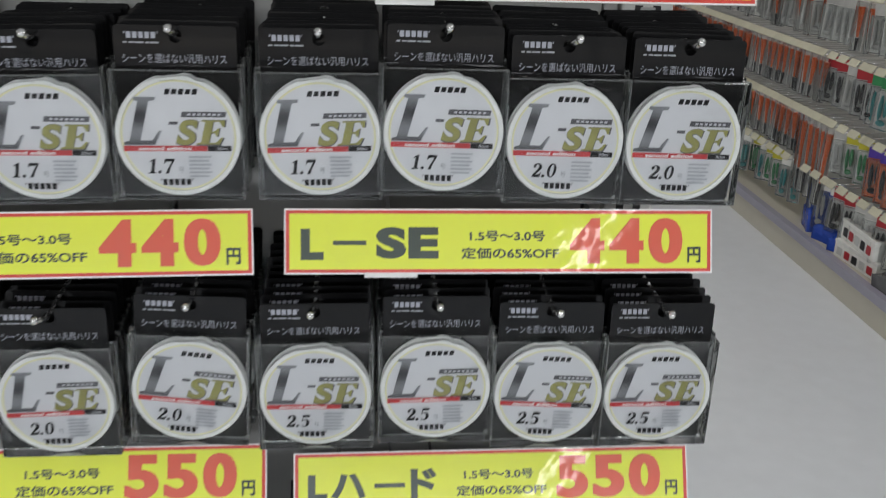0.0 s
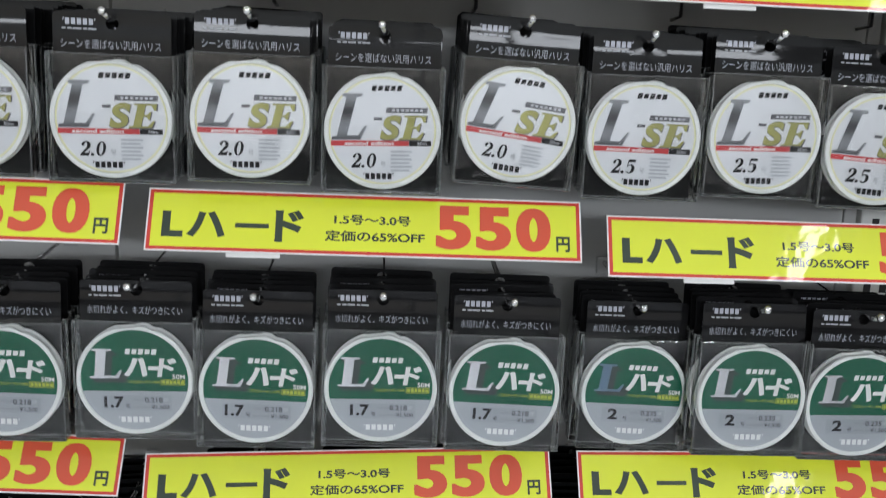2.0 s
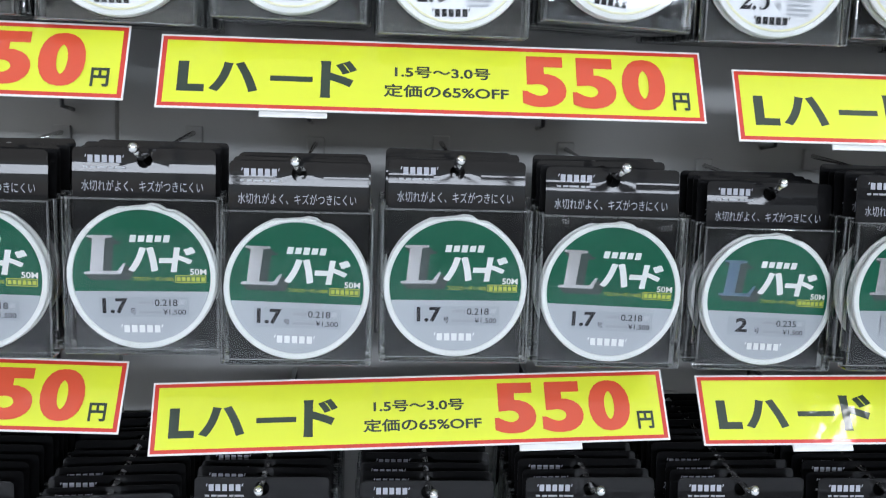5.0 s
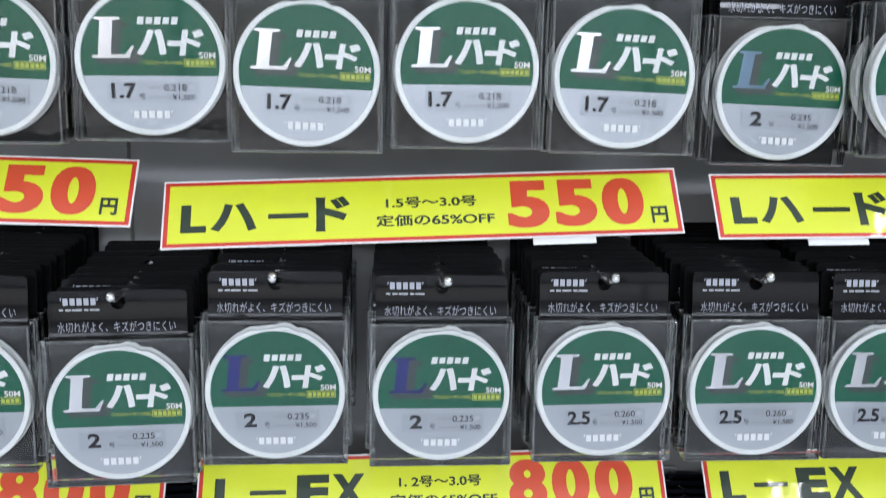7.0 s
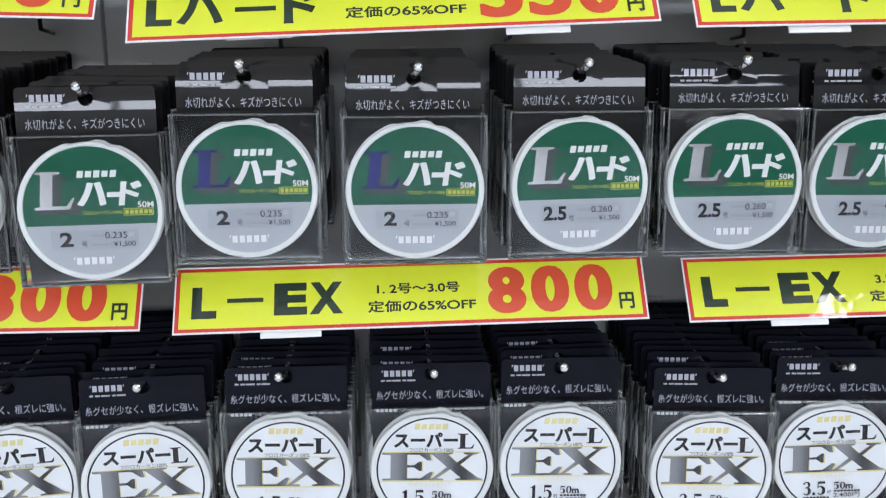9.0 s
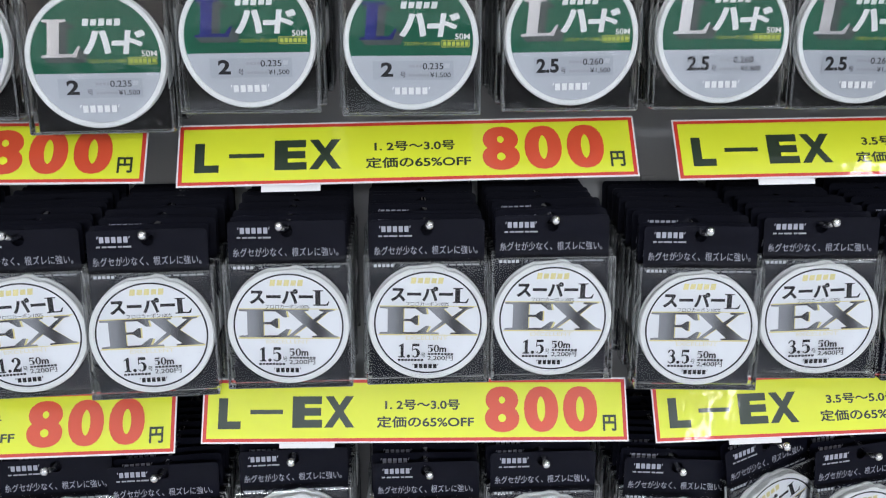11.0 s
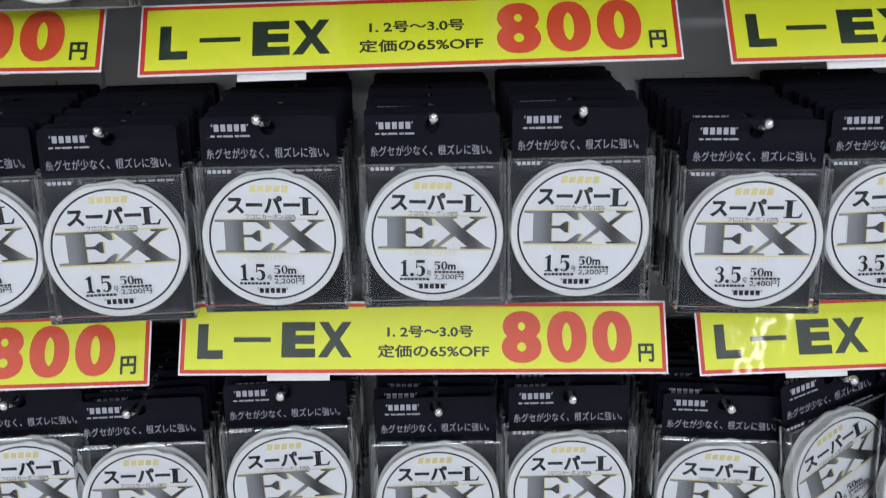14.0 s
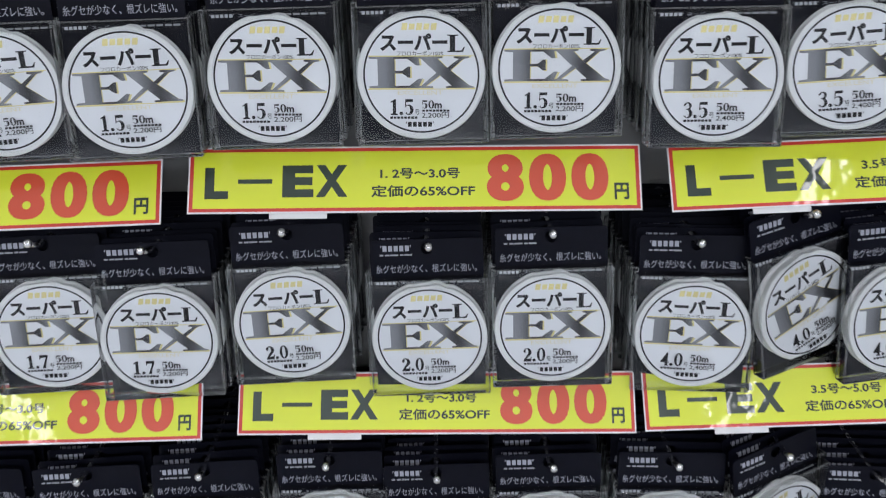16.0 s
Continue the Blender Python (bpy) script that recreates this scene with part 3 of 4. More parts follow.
# ---- the display rack ----
PANEL_Y = 0.128
SLOPE = 0.07        # rise of the hooks towards the panel
setting("floor", box_mesh("floor", -7.1, 7.1, SOUTH - 0.1, 9.1, -0.05, 0.0, M["floor_vinyl"]), "pale grey speckled vinyl shop floor")
setting("ceiling", box_mesh("ceiling", -7.1, 7.1, SOUTH - 0.1, 9.1, CEILING, CEILING + 0.1, M["ceiling_board"]), "white ceiling boards")
for nm, b in (("wall_north", (-7, 7, 9, 9.15)), ("wall_east", (7, 7.15, SOUTH - 0.15, 9.15)), ("wall_west", (-7.15, -7, SOUTH - 0.15, 9.15))):
    setting(nm, box_mesh(nm, *b, 0, CEILING, M["wall_paint"]), "plain painted shop wall")
bm = bmesh.new()
for (x0, x1, z0, z1, _), low, top in zip(WINDOWS, (0.0, 2.03), (2.03, CEILING)):
    for part in ((-7.0, x0, low, top), (x1, 7.0, low, top), (x0, x1, low, z0), (x0, x1, z1, top)):
        box_into(bm, part[0], part[1], SOUTH - 0.15, SOUTH, part[2], part[3])
setting("wall_south", to_mesh("wall_south", bm, M["wall_paint"]), "painted shop front wall with two long window openings")
for n, (x0, x1, z0, z1, _) in enumerate(WINDOWS):
    bm = bmesh.new()
    count = max(2, round((x1 - x0) / 1.8))
    for k in range(count + 1):
        x = x0 + (x1 - x0) * k / count
        box_into(bm, max(x0, x - 0.03), min(x1, x + 0.03), SOUTH - 0.06, SOUTH - 0.01, z0, z1)
    setting("window_%d" % (n + 1), to_mesh("window_frame", bm, M["rack_white"]), "aluminium shop window frame with mullions")
for lx in LIGHT_ROWS:
    fx = thing("ceiling_light", pose(lx, (ROW_Y0 + ROW_Y1) / 2, CEILING), "long white fluorescent light fitting on the ceiling", "ceiling light", "ceiling lights")
    child("housing", box_mesh("housing", -0.12, 0.12, ROW_Y0 / 2 - ROW_Y1 / 2, ROW_Y1 / 2 - ROW_Y0 / 2, -0.07, 0, M["ticket_white"], 0.004), fx)

RACK_L, RACK_R = -0.95, 0.150
rack = thing("display_rack", pose(0, 0, 0), "grey steel shop display rack with slotted uprights", "display rack")
for x0, x1 in ((RACK_L, -0.4655), (-0.4635, RACK_R - 0.012)):
    child("back_panel", box_mesh("back_panel", x0, x1, PANEL_Y, PANEL_Y + 0.012, 0.16, 1.75, M["rack_grey"], 0.001), rack, "grey painted steel back panel")
child("filler_strip", box_mesh("filler_strip", RACK_R - 0.010, RACK_R + 0.001, PANEL_Y + 0.002, PANEL_Y + 0.012, 0.16, 1.75, M["rack_grey"], 0.001), rack)
for x0 in (RACK_R + 0.003, RACK_L - 0.043):
    post = child("upright", box_mesh("upright", x0, x0 + 0.04, PANEL_Y - 0.002, PANEL_Y + 0.05, 0, 1.78, M["rack_white"], 0.002), rack, "white slotted steel upright")
    bm = bmesh.new()
    for k in range(66):
        for dx in (0.010, 0.024):
            box_into(bm, x0 + dx, x0 + dx + 0.006, PANEL_Y - 0.0025, PANEL_Y - 0.001, 0.12 + k * 0.025, 0.134 + k * 0.025)
    child("slots", to_mesh("slots", bm, M["slot_dark"]), post)
child("base_shelf", box_mesh("base_shelf", RACK_L - 0.043, RACK_R + 0.043, -0.16, PANEL_Y + 0.05, 0.03, 0.16, M["rack_white"], 0.004), rack, "white steel base shelf")
child("top_rail", box_mesh("top_rail", RACK_L, RACK_R, PANEL_Y - 0.004, PANEL_Y + 0.03, 1.752, 1.78, M["rack_white"], 0.002), rack)

# hooks: kind, front of the stack, and per hook: x of the package, height of its disc, size shown, lean, turn
ROWS = [
    ("se", 0.010, 0.985, [(-0.500, 1.360, "1.7", 2, 0), (-0.412, 1.362, "1.7", -1, 4), (-0.336, 1.361, "1.7", 1, 0), (-0.246, 1.356, "1.7", -1, 3), (-0.159, 1.360, "1.7", 2, 2),
                          (-0.070, 1.359, "1.7", 0, 0), (0.011, 1.363, "1.7", 2, 0), (0.092, 1.357, "2.0", 1, 0), (0.173, 1.356, "2.0", 2, 0)]),
    ("se", -0.009, 0.970, [(-0.520, 1.180, "2.0", 0, 0), (-0.428, 1.178, "2.0", 1, 4), (-0.338, 1.182, "2.0", 1, 2), (-0.252, 1.177, "2.0", 0, 0), (-0.159, 1.185, "2.0", 8, 0),
                           (-0.076, 1.179, "2.5", 0, 0), (0.008, 1.183, "2.5", 1, 0), (0.089, 1.178, "2.5", 2, 0), (0.168, 1.177, "2.5", 1, 0)]),
    ("hard", -0.021, 0.970, [(-0.586, 1.000, "1.7", 0, 0), (-0.500, 1.002, "1.7", 0, 0), (-0.414, 1.004, "1.7", 0, 0), (-0.333, 0.999, "1.7", 0, 0), (-0.248, 1.002, "1.7", 0, 0),
                             (-0.162, 1.000, "1.7", 1, 0), (-0.064, 0.993, "2", 1, 0), (0.013, 1.000, "2", 0, 0), (0.092, 0.997, "2", 1, 0), (0.170, 0.996, "2", 0, 0)]),
    ("hard", -0.021, 0.972, [(-0.610, 0.820, "1.7", 0, 0), (-0.524, 0.820, "2", 0, 0), (-0.438, 0.812, "2", -1, 4), (-0.352, 0.823, "2", 0, 0), (-0.259, 0.821, "2", 0, 0),
                             (-0.166, 0.823, "2.5", 0, 0), (-0.078, 0.824, "2.5", 0, 0), (0.006, 0.823, "2.5", 0, 0), (0.092, 0.821, "2.5", 0, 0), (0.170, 0.821, "2.5", 0, 0)]),
    ("ex", -0.011, 0.942, [(-0.584, 0.644, "1.2", 0, 0), (-0.500, 0.644, "1.2", -1, 4), (-0.421, 0.644, "1.5", 0, 4), (-0.337, 0.648, "1.5", 0, 0), (-0.250, 0.647, "1.5", 0, 0),
                           (-0.171, 0.649, "1.5", 0, 0), (-0.077, 0.641, "3.5", 1, -4), (0.001, 0.645, "3.5", -3, -6), (0.086, 0.643, "3.5", 0, 0), (0.168, 0.643, "3.5", 0, 0)]),
    ("ex", 0.004, 0.945, [(-0.580, 0.484, "1.7", 0, 0), (-0.498, 0.484, "1.7", 1, 5), (-0.427, 0.478, "1.7", 2, 5), (-0.340, 0.487, "2.0", 0, 3), (-0.251, 0.475, "2.0", 0, 0),
                          (-0.171, 0.481, "2.0", 0, 0), (-0.078, 0.472, "4.0", 3, -5), (-0.012, 0.489, "4.0", -24, 22), (0.056, 0.478, "4.0", -4, 10), (0.145, 0.478, "4.0", 0, 0)]),
    ("ex", -0.006, 0.945, [(-0.570, 0.322, "2.5", 0, 0), (-0.489, 0.322, "2.5", 0, 3), (-0.408, 0.323, "2.5", 0, 3), (-0.323, 0.327, "2.5", 0, 0), (-0.250, 0.317, "2.5", 0, 0),
                           (-0.173, 0.321, "2.5", 0, 0), (-0.089, 0.320, "5.0", 2, -3), (-0.015, 0.326, "5.0", -20, 24), (0.050, 0.305, "5.0", -5, -10), (0.145, 0.318, "5.0", 0, 0)]),
]
TONES = {("hard", -0.352): "navy", ("hard", -0.259): "navy", ("hard", -0.064): "steel"}     # foil letters that differ from the rest
rng = random.Random(4)
behind = []
plate = box_mesh("base_plate", -0.006, 0.006, -0.003, 0.0, -0.010, 0.005, M["rack_grey"], 0.001)
for kind, front_y, scale, hooks in ROWS:
    sparse = kind == "hard" and hooks[0][1] > 0.95      # the upper green row is half sold
    for x, disc_z, size, lean, turn in hooks:
        hole_z = disc_z - DISC_Z * scale
        fy = front_y + rng.uniform(-0.002, 0.002) + (0.024 if (kind, x) == ("hard", -0.064) else 0.0)
        tip = Vector((x + rng.uniform(-0.002, 0.002), fy - 0.010, hole_z + 0.0075))
        back_z = hole_z + 0.002 + SLOPE * (PANEL_Y - fy)
        hk = thing("peg_hook", pose(x, PANEL_Y, back_z), "chromed steel peg hook fixed to the rack", "peg hook", "peg hooks of the rack")
        base = Vector((x, PANEL_Y, back_z))
        child("bar", tube("bar", [Vector((0, -0.004, 0)), Vector((0, fy + 0.004 - PANEL_Y, -SLOPE * (PANEL_Y - fy))), tip - base], 0.0018, M["chrome"], 0.0028), hk)
        child("base_plate", plate, hk)
        y, k = fy, 0
        while y < PANEL_Y - BOX_T - 0.004 and k < (5 if sparse else 12):
            f = k == 0
            j = 0.0 if f else 1.0
            at = pose(x + j * rng.uniform(-0.0018, 0.0018), y, hole_z + SLOPE * (y - fy) + j * rng.uniform(-0.0012, 0.0012), 0 if not f else rng.uniform(-1.0, 1.5),
                      lean * 0.35 + j * rng.uniform(-1.2, 1.2), turn * (1 - 0.03 * k) + j * rng.uniform(-0.5, 0.5)) @ Matrix.Scale(scale, 4)
            if k < 4:
                line_package(kind, size, at, f, lean * 0.65 + rng.uniform(-2.0, 2.0), TONES.get((kind, x), ""))
            else:
                behind.append((kind, at))
            y += BOX_T * scale + rng.uniform(0.0009, 0.0018)
            k += 1


def joined(name, pieces):
    """Many placed meshes as one mesh."""
    vs, fs, idx, mats = [], [], [], []
    for me, at in pieces:
        base = len(vs)
        vs += [tuple(at @ v.co) for v in me.vertices]
        slots = []
        for q in me.materials:
            if q not in mats:
                mats.append(q)
            slots.append(mats.index(q))
        for f in me.polygons:
            fs.append(tuple(base + i for i in f.vertices))
            idx.append(slots[f.material_index])
    out = bpy.data.meshes.new(name)
    out.from_pydata(vs, [], fs)
    out.polygons.foreach_set("material_index", idx)
    for q in mats:
        out.materials.append(q)
    return out


tagged(new("packages_behind", joined("packages_behind", [(q, at) for kind, at in behind for q in (CARD[kind], CLEAR, SPOOL)])),
       "dense stacks of dark-topped line packages deep on the hooks", "fishing line", kind="stuff")

# ---- price signs on their holders ----
SIGN_W, SIGN_H = 0.2915, 0.0440


def sign_print(name, span, price):
    u, v = SIGN_W, SIGN_H
    it = [("r", 0, 0, u - 0.0020, v - 0.0022, "sign_red", 0.0), ("r", 0, 0, u - 0.0068, v - 0.0066, "sign_yellow", 0.0)]
    X = lambda q: (q - 0.5) * u

    def text(body, q0, q1, z, h, ink, bold):
        it.append(("t", body, X((q0 + q1) / 2), z, (q1 - q0) * u, h, ink, bold, 0.0))
    if name == "hard":
        text("L", .035, .083, -0.0030, 0.0180, "sign_ink", 0.050)
        text("ハ", .091, .178, -0.0026, 0.0182, "sign_ink", 0.045)
        it.append(("r", X(.2375), -0.0028, 0.0222, 0.0032, "sign_ink", 0.0))
        text("ド", .289, .355, -0.0022, 0.0228, "sign_ink", 0.045)
    else:
        text("L", .037, .089, -0.0019, 0.0208, "sign_ink", 0.055)
        it.append(("r", X(.148), -0.0009, 0.0220, 0.0029, "sign_ink", 0.0))
        text(name[0].upper(), .208, .277, -0.0010, 0.0212, "sign_ink", 0.055)
        text(name[1].upper(), .282, .352, -0.0010, 0.0212, "sign_ink", 0.055)
    text(span, .424, .600, 0.0036, 0.0070, "sign_ink", 0.026)
    text("定価の65%OFF", .404, .633, -0.0080, 0.0079, "sign_ink", 0.023)
    for k, digit in enumerate(price):
        for dq in (-.003, 0.0, .003):
            text(digit, .662 + .0935 * k + dq, .738 + .0935 * k + dq, 0.0003, 0.0312, "sign_price", 0.036)
    text("円", .940, .972, -0.0094, 0.0110, "sign_ink", 0.030)
    return print_mesh(("sign", name, span, price), it)


def sign_sheet():
    bm = bmesh.new()
    box_into(bm, -SIGN_W / 2, SIGN_W / 2, 0, 0.0007, -SIGN_H / 2, SIGN_H / 2)
    return to_mesh("sheet", bm, M["sign_paper"])


SHEET = sign_sheet()
PLATES = [box_mesh("ticket_plate", -0.018, 0.018, 0.0012, 0.0024, low, 0.012, M["ticket_white"], 0.0004) for low in (-0.0165, -0.0125)]
LOW, HIGH, SMALL = "1.5号～3.0号", "3.5号～5.0号", "1. 2号～3.0号"
# name, price, and for the three signs of a row: left end, lower edge there, lower edge at the right end, range
SIGNS = [
    ("se", "440", [(-0.704, 1.448, 1.448, LOW), (-0.396, 1.448, 1.448, LOW), (-0.087, 1.449, 1.449, LOW)]),
    ("se", "440", [(-0.716, 1.262, 1.268, LOW), (-0.408, 1.2655, 1.2695, LOW), (-0.095, 1.2695, 1.2685, LOW)]),
    ("hard", "550", [(-0.719, 1.098, 1.096, LOW), (-0.408, 1.093, 1.093, LOW), (-0.094, 1.084, 1.084, LOW)]),
    ("hard", "550", [(-0.7235, 0.922, 0.915, LOW), (-0.4145, 0.9025, 0.9135, LOW), (-0.101, 0.910, 0.914, LOW)]),
    ("ex", "800", [(-0.7045, 0.739, 0.738, SMALL), (-0.402, 0.735, 0.739, SMALL), (-0.093, 0.736, 0.739, HIGH)]),
    ("ex", "800", [(-0.6965, 0.557, 0.560, SMALL), (-0.398, 0.566, 0.560, SMALL), (-0.098, 0.558, 0.563, HIGH)]),
    ("ex", "800", [(-0.673, 0.408, 0.408, SMALL), (-0.382, 0.411, 0.404, SMALL), (-0.109, 0.405, 0.407, HIGH)]),
]
TILTS = (24.0, 20.0, 26.0, 33.0, 34.0, 28.5, 30.0)             # how far each row of signs leans back
WIDTHS = (0.2900, 0.2930, 0.2950, 0.2935, 0.2840, 0.2815, 0.2670)
HIGHS = (1.0, 1.0, 1.0, 0.95, 0.95, 0.97, 1.0)                   # how high each row of signs is cut
OUT = (0.003, 0.003, 0.012, 0.010, 0.003, 0.003, 0.003)      # how far each row of signs stands out
LEANS = {(1, 26.0): 1.5, (0, 28.5): 2.5}                        # signs that lean otherwise than their row
for (name, price, row), wide, high, out, lean in zip(SIGNS, WIDTHS, HIGHS, OUT, TILTS):
    for spot, (x, z0, z1, span) in enumerate(row):
        tilt = lean + LEANS.get((spot, lean), 0.0)
        roll = math.degrees(math.atan2(z1 - z0, wide))
        mid = Matrix.Translation((x + wide / 2, -out, (z0 + z1) / 2)) @ pose(0, 0, 0, 0, -roll, 0) @ pose(0, 0, 0, -tilt, 0, 0) @ pose(0, 0, high * SIGN_H / 2) @ Matrix.Diagonal((wide / SIGN_W, 1, high * min(1.0, 1.03 * wide / SIGN_W), 1))
        sg = thing("price_sign", mid, "laminated yellow price strip with red border and red " + price, "price sign", "price signs on the rack")
        sh = child("sheet", SHEET, sg, "white laminated paper")
        child("sign_print", sign_print(name, span, price), sh, "printed yellow field with red price")
        for q, plate_me in zip((-0.075, 0.0775), PLATES if z1 <= z0 + 0.006 else PLATES[::-1]):
            p = mid @ Vector((q, 0.0010, -0.008))
            hd = thing("sign_holder", Matrix.Translation(p), "steel arm with a white ticket plate behind a sign", "ticket holder", "sign holders on the rack")
            child("arm", tube("arm", [Vector((0, 0.0025, 0)), Vector((0, 0.104 - p.y, 0.006)), Vector((0, 0.106 - p.y, -0.016)), Vector((0, PANEL_Y - p.y, -0.018))], 0.0016, M["wire"]), hd)
            child("ticket_plate", plate_me, hd, "white plastic ticket plate", m=pose(0, 0, 0, 0, -roll, 0) @ pose(0, 0, 0, -tilt, 0, 0))

# ---- the shelf run across the aisle ----
GX = 1.87          # front of its base
G0, G1 = 0.6, 7.2
gon = thing("shop_gondola", pose(0, 0, 0), "beige steel shop gondola with peg hooks and a low base shelf", "gondola shelf")
child("base_front", box_mesh("base_front", GX + 0.012, GX + 0.03, G0, G1, 0.0, 0.10, M["shelf_beige"], 0.003), gon)
child("price_rail", box_mesh("price_rail", GX, GX + 0.035, G0, G1, 0.102, 0.142, M["shelf_rail"], 0.003), gon, "grey plastic price rail")
child("base_shelf", box_mesh("base_shelf", GX + 0.037, GX + 0.44, G0, G1, 0.10, 0.125, M["shelf_beige"], 0.003), gon)
for k in range(7):
    y0 = G0 + k * (G1 - G0) / 7
    child("back_panel", box_mesh("back_panel", GX + 0.42, GX + 0.45, y0 + 0.002, y0 + (G1 - G0) / 7 - 0.002, 0.127, 1.7, M["rack_white"], 0.002), gon)
ORANGE = mat("lure_orange", (0.85, 0.15, 0.02), 0.3, vary=0.15, spread=0.1)
GOODS = {k: mat("goods_" + k, c, 0.4, vary=0.12, spread=0.08) for k, c in (
    ("teal", (0.05, 0.36, 0.36)), ("purple", (0.10, 0.05, 0.42)), ("white", (0.82, 0.82, 0.78)), ("blue", (0.04, 0.10, 0.42)), ("grey", (0.58, 0.58, 0.56)),
    ("green", (0.05, 0.32, 0.12)), ("yellow", (0.6, 0.55, 0.05)), ("black", (0.02, 0.02, 0.022)), ("red", (0.45, 0.03, 0.04)))}
GOODS["orange"] = ORANGE


def pack_parts(w, h, card, band, body):
    """Meshes of one hanging pack that faces -x: card, header band, clear cover and the article inside."""
    bm = bmesh.new()
    for k, (dy, dz, ry, rz) in enumerate(((-0.16, -0.50, 0.13, 0.22), (0.17, -0.55, 0.12, 0.25), (0.0, -0.84, 0.28, 0.06))):
        r = bmesh.ops.create_uvsphere(bm, u_segments=10, v_segments=8, radius=1.0)
        bmesh.ops.scale(bm, vec=(0.009, w * ry, h * rz), verts=r["verts"])
        bmesh.ops.translate(bm, vec=(-0.010, w * dy, h * dz), verts=r["verts"])
    for f in bm.faces:
        f.smooth = True
    return (box_mesh("card", 0.0, 0.003, -w / 2, w / 2, -h, 0.012, GOODS[card], 0.001), box_mesh("band", -0.002, -0.0005, -w / 2, w / 2, -h * 0.2, 0.012, GOODS[band], 0.0004),
            to_mesh("article", bm, GOODS[body]), box_mesh("cover", -0.024, -0.0025, -w * 0.45, w * 0.45, -h * 0.97, -h * 0.21, M["ticket_clear"], 0.003))


def float_parts(h):
    """A slim orange float in a clear tube, with a dark lower end."""
    bm = bmesh.new()
    bmesh.ops.create_cone(bm, cap_ends=True, segments=10, radius1=0.005, radius2=0.014, depth=h * 0.6, matrix=Matrix.Translation((-0.012, 0, -h * 0.4)))
    stem = bmesh.new()
    bmesh.ops.create_cone(stem, cap_ends=True, segments=8, radius1=0.004, radius2=0.008, depth=h * 0.25, matrix=Matrix.Translation((-0.012, 0, -h * 0.84)))
    return (box_mesh("card", 0.0, 0.002, -0.02, 0.02, -h, 0.012, GOODS["white"], 0.001), to_mesh("float_body", bm, ORANGE), to_mesh("float_stem", stem, GOODS["black"]),
            box_mesh("cover", -0.028, -0.002, -0.02, 0.02, -h * 0.98, 0.0, M["ticket_clear"], 0.003))


KINDS = {
    "float": (float_parts(0.20), "clear pack with an orange fishing float"), "long_float": (float_parts(0.36), "long clear pack with an orange fishing float"),
    "teal": (pack_parts(0.075, 0.20, "white", "green", "teal"), "white pack with green band and teal lure"),
    "purple": (pack_parts(0.075, 0.20, "orange", "purple", "black"), "orange pack with purple header and dark article"),
    "white": (pack_parts(0.07, 0.19, "white", "grey", "grey"), "pale pack with grey tackle"), "blue": (pack_parts(0.06, 0.22, "blue", "white", "grey"), "slim blue pack with tackle"),
    "tool": (pack_parts(0.055, 0.20, "grey", "white", "teal"), "grey pack with teal handled tool"), "lime": (pack_parts(0.06, 0.18, "white", "yellow", "green"), "white pack with yellow band and green lure"),
    "dark": (pack_parts(0.065, 0.19, "grey", "red", "black"), "grey pack with red band and dark tackle"),
}
# per row: height of the hooks, then kinds by stretch of the aisle from near to far
GROWS = [
    (1.16, [(2.0, 3.0, "white teal"), (3.0, 5.6, "float white")]),
    (0.90, [(2.0, 2.95, "teal lime"), (2.95, 3.35, "white dark"), (3.35, 5.6, "float")]),
    (0.63, [(2.0, 2.85, "purple"), (2.85, 3.2, "white lime"), (3.2, 3.5, "long_float"), (3.5, 4.1, "float"), (4.1, 5.6, "lime tool")]),
    (0.39, [(2.0, 2.6, "blue white"), (2.6, 3.1, "white dark"), (3.1, 3.35, "blue"), (3.5, 5.6, "tool lime")]),
]
TAG = box_mesh("ticket_holder", -0.004, 0.0, -0.036, 0.036, -0.017, 0.017, M["tag_beige"], 0.003)
gr = random.Random(9)
for hz, stretches in GROWS:
    for y0, y1, kinds in stretches:
        names, y = kinds.split(), y0
        while y < y1:
            parts, says = KINDS[gr.choice(names)]
            fx0 = GX + 0.10
            pk = thing("tackle_pack", pose(fx0 + gr.uniform(0, 0.02), y, hz - 0.02, gr.uniform(-3, 3), 0, 30 + gr.uniform(-9, 9)), says + " on a hook", "tackle pack", "tackle packs across the aisle")
            for me in parts:
                child(me.name.split(".")[0], me, pk)
            hk = thing("peg_hook", pose(GX + 0.42, y, hz), "steel peg hook with a beige ticket holder", "peg hook", "peg hooks of the gondola")
            child("bar", tube("bar", [Vector((0, 0, -0.008)), Vector((-0.36, 0, -0.008))], 0.0025, M["chrome"]), hk)
            child("ticket_holder", TAG, hk, "beige ticket holder", m=pose(-0.365, 0, 0.008, 0, 35, 0))
            y += gr.uniform(0.085, 0.10) if "float" not in kinds else gr.uniform(0.055, 0.075)


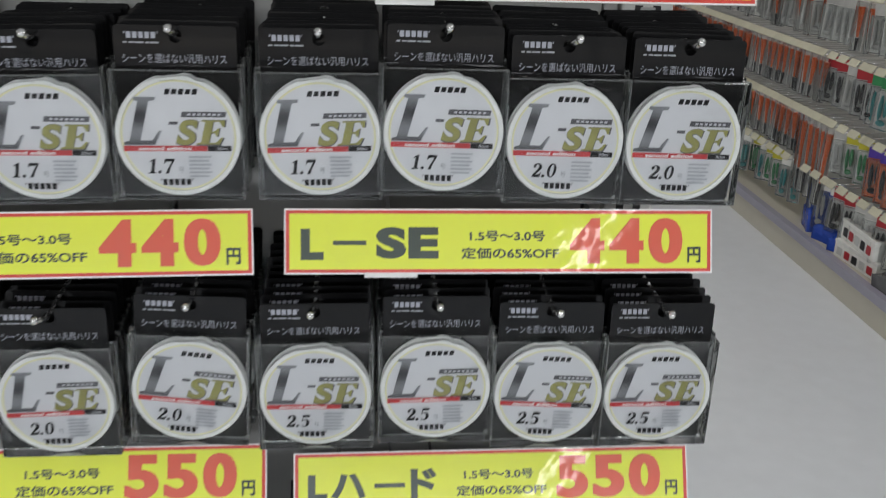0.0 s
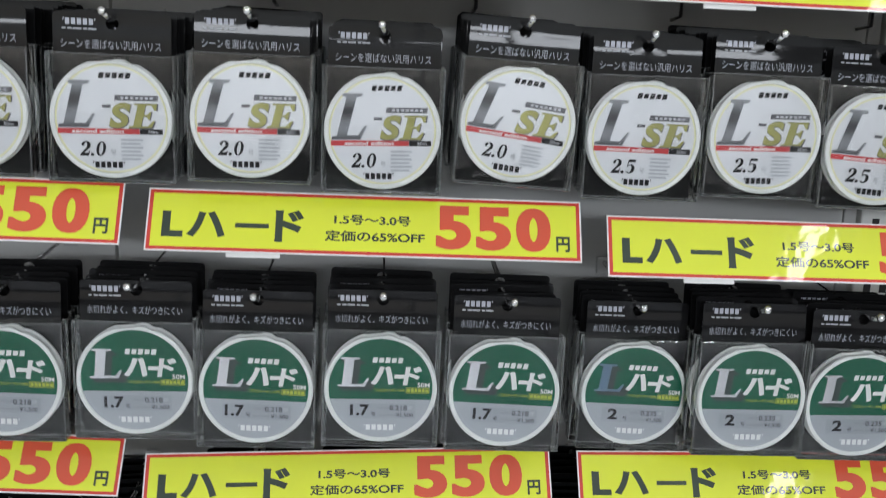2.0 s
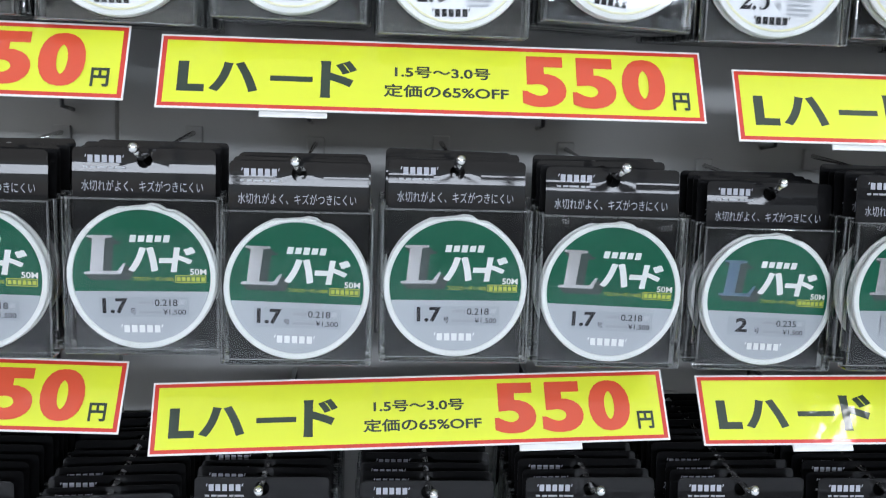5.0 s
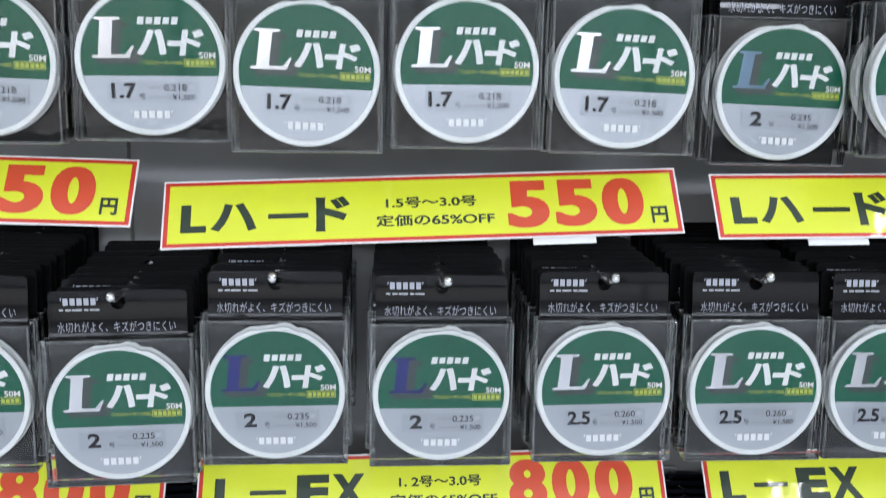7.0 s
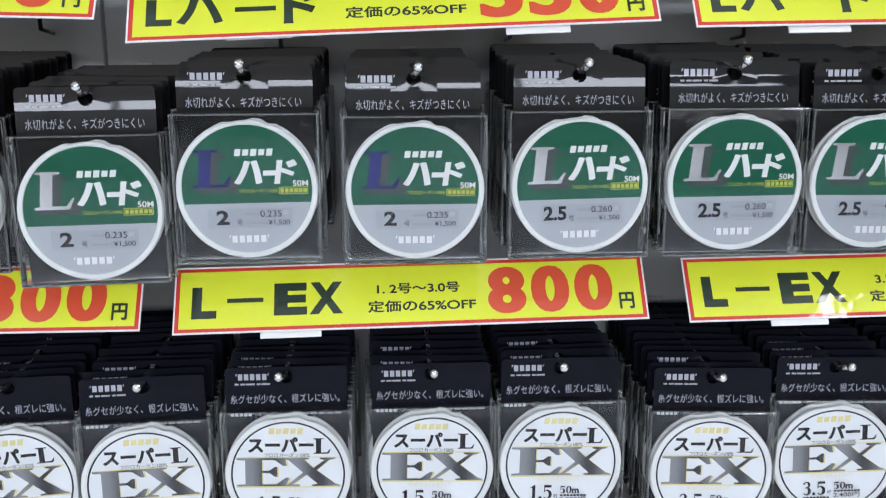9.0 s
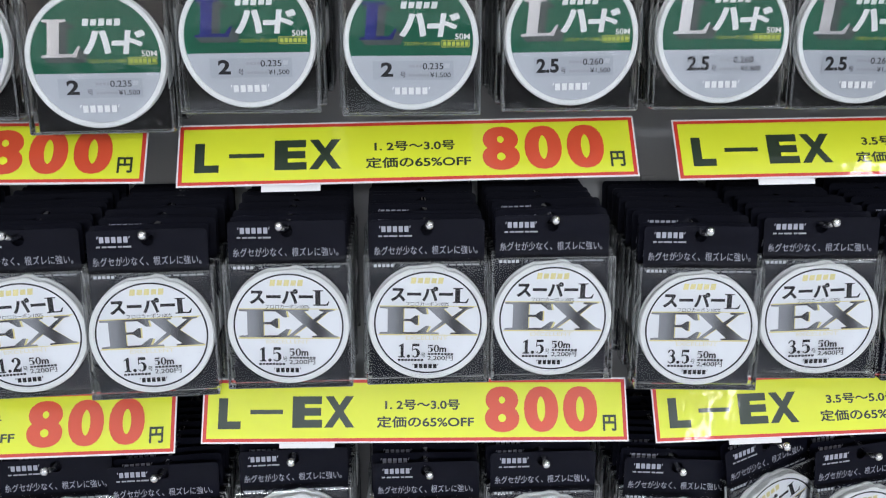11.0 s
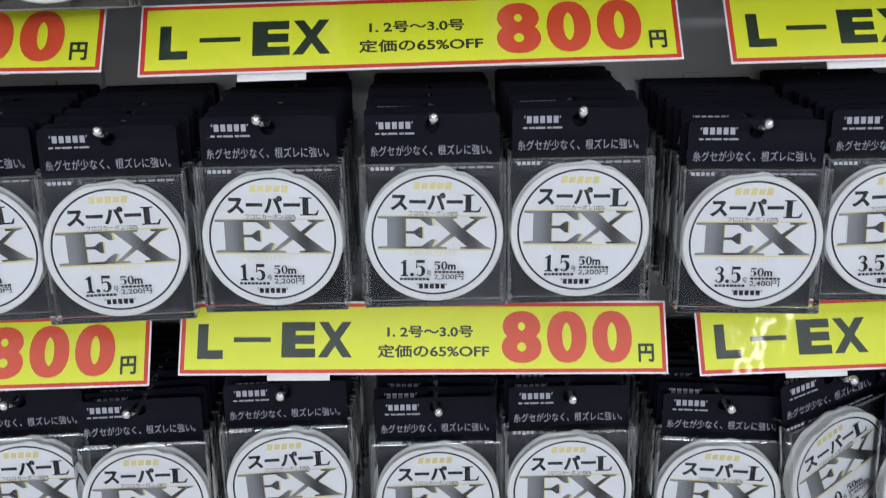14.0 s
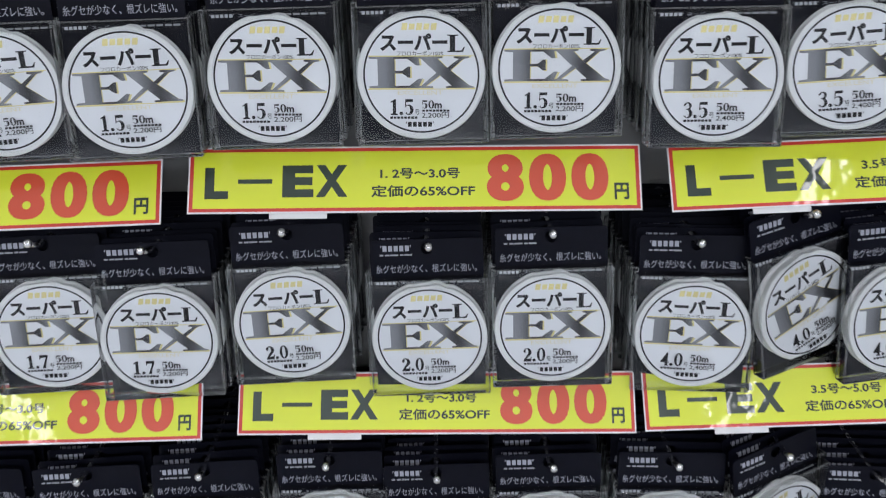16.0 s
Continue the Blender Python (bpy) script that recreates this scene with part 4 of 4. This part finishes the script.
def carton(x, y, z, sx, sy, sz, turn, label, main, marks):
    """A closed carton with a lid seam and coloured marks on its sides."""
    c = thing("carton", pose(x, y, z, 0, 0, turn), label, "carton", "goods on the low shelf")
    body = child("body", box_mesh("body", -sx / 2, sx / 2, -sy / 2, sy / 2, 0, sz * 0.8, GOODS[main], 0.002), c)
    lid = child("lid", box_mesh("lid", -sx / 2 - 0.002, sx / 2 + 0.002, -sy / 2 - 0.002, sy / 2 + 0.002, sz * 0.8 + 0.0005, sz, GOODS[main], 0.003), c)
    for k in range(5):
        u = (k - 2) * sy * 0.18
        child("mark", box_mesh("mark", -sx / 2 - 0.0045, -sx / 2 - 0.003, u - sy * 0.07, u + sy * 0.05, sz * 0.2, sz * 0.62, GOODS[marks[k % len(marks)]], 0.0003), body)
        child("mark", box_mesh("mark", -sx * 0.3 + 0.03 * (k % 2), sx * 0.2 + 0.02 * (k % 3), u - sy * 0.06, u + sy * 0.05, sz + 0.0004, sz + 0.0012, GOODS[marks[(k + 1) % len(marks)]], 0.0002), lid)
    return c


carton(GX + 0.19, 2.80, 0.125, 0.24, 0.30, 0.075, 4, "white carton with red and black print, lying on the shelf", "white", ("red", "grey", "black"))
carton(GX + 0.195, 2.80, 0.2005, 0.24, 0.29, 0.085, -3, "white carton with red and black print on another carton", "white", ("red", "black", "grey"))
carton(GX + 0.25, 3.25, 0.125, 0.16, 0.22, 0.10, 5, "dark brown carton with blue print", "black", ("blue", "grey"))


def soft_pack(x, y, z, sx, sy, sz, turn, label, material, seed):
    """A soft crumpled bag."""
    bm = bmesh.new()
    bmesh.ops.create_cube(bm, size=1.0)
    bmesh.ops.subdivide_edges(bm, edges=bm.edges[:], cuts=7, use_grid_fill=True)
    for v in bm.verts:
        p = v.co.copy()
        k = 1 - 0.75 * max(abs(p.x), abs(p.y)) ** 3 * 2
        q = noise.noise(p * 5 + Vector((seed, 0, 0))) * 0.16
        v.co = Vector((p.x * sx * (1 + q * 0.3), p.y * sy * (1 + q * 0.3), (p.z + 0.5) * sz * max(0.15, k) * (1 + (q * 2 if p.z > 0 else 0))))
    for f in bm.faces:
        f.smooth = True
    b = thing("soft_bag", pose(x, y, z, 0, 0, turn), label, "bag", "goods on the low shelf")
    child("bag", to_mesh("bag", bm, material), b)
    child("label", box_mesh("label", -sx * 0.2, sx * 0.15, -sy * 0.2, sy * 0.2, sz * 1.1, sz * 1.1 + 0.002, GOODS["white"], 0.0005), b)


SHINE = {k: mat("bag_" + k, c, 0.18, vary=0.2, bump=0.003, bump_scale=30) for k, c in (("grey", (0.12, 0.12, 0.125)), ("blue", (0.03, 0.09, 0.5)))}
soft_pack(GX + 0.17, 2.42, 0.125, 0.24, 0.34, 0.09, 8, "grey glossy plastic bag of goods on the shelf", SHINE["grey"], 1.0)
soft_pack(GX + 0.13, 3.10, 0.125, 0.11, 0.13, 0.07, 20, "small bright blue bag on the shelf", SHINE["blue"], 2.0)
soft_pack(GX + 0.14, 3.27, 0.125, 0.11, 0.14, 0.10, -15, "small bright blue bag on the shelf", SHINE["blue"], 3.0)
soft_pack(GX + 0.12, 2.98, 0.125, 0.09, 0.10, 0.06, 35, "small bright blue bag on the shelf", SHINE["blue"], 5.0)
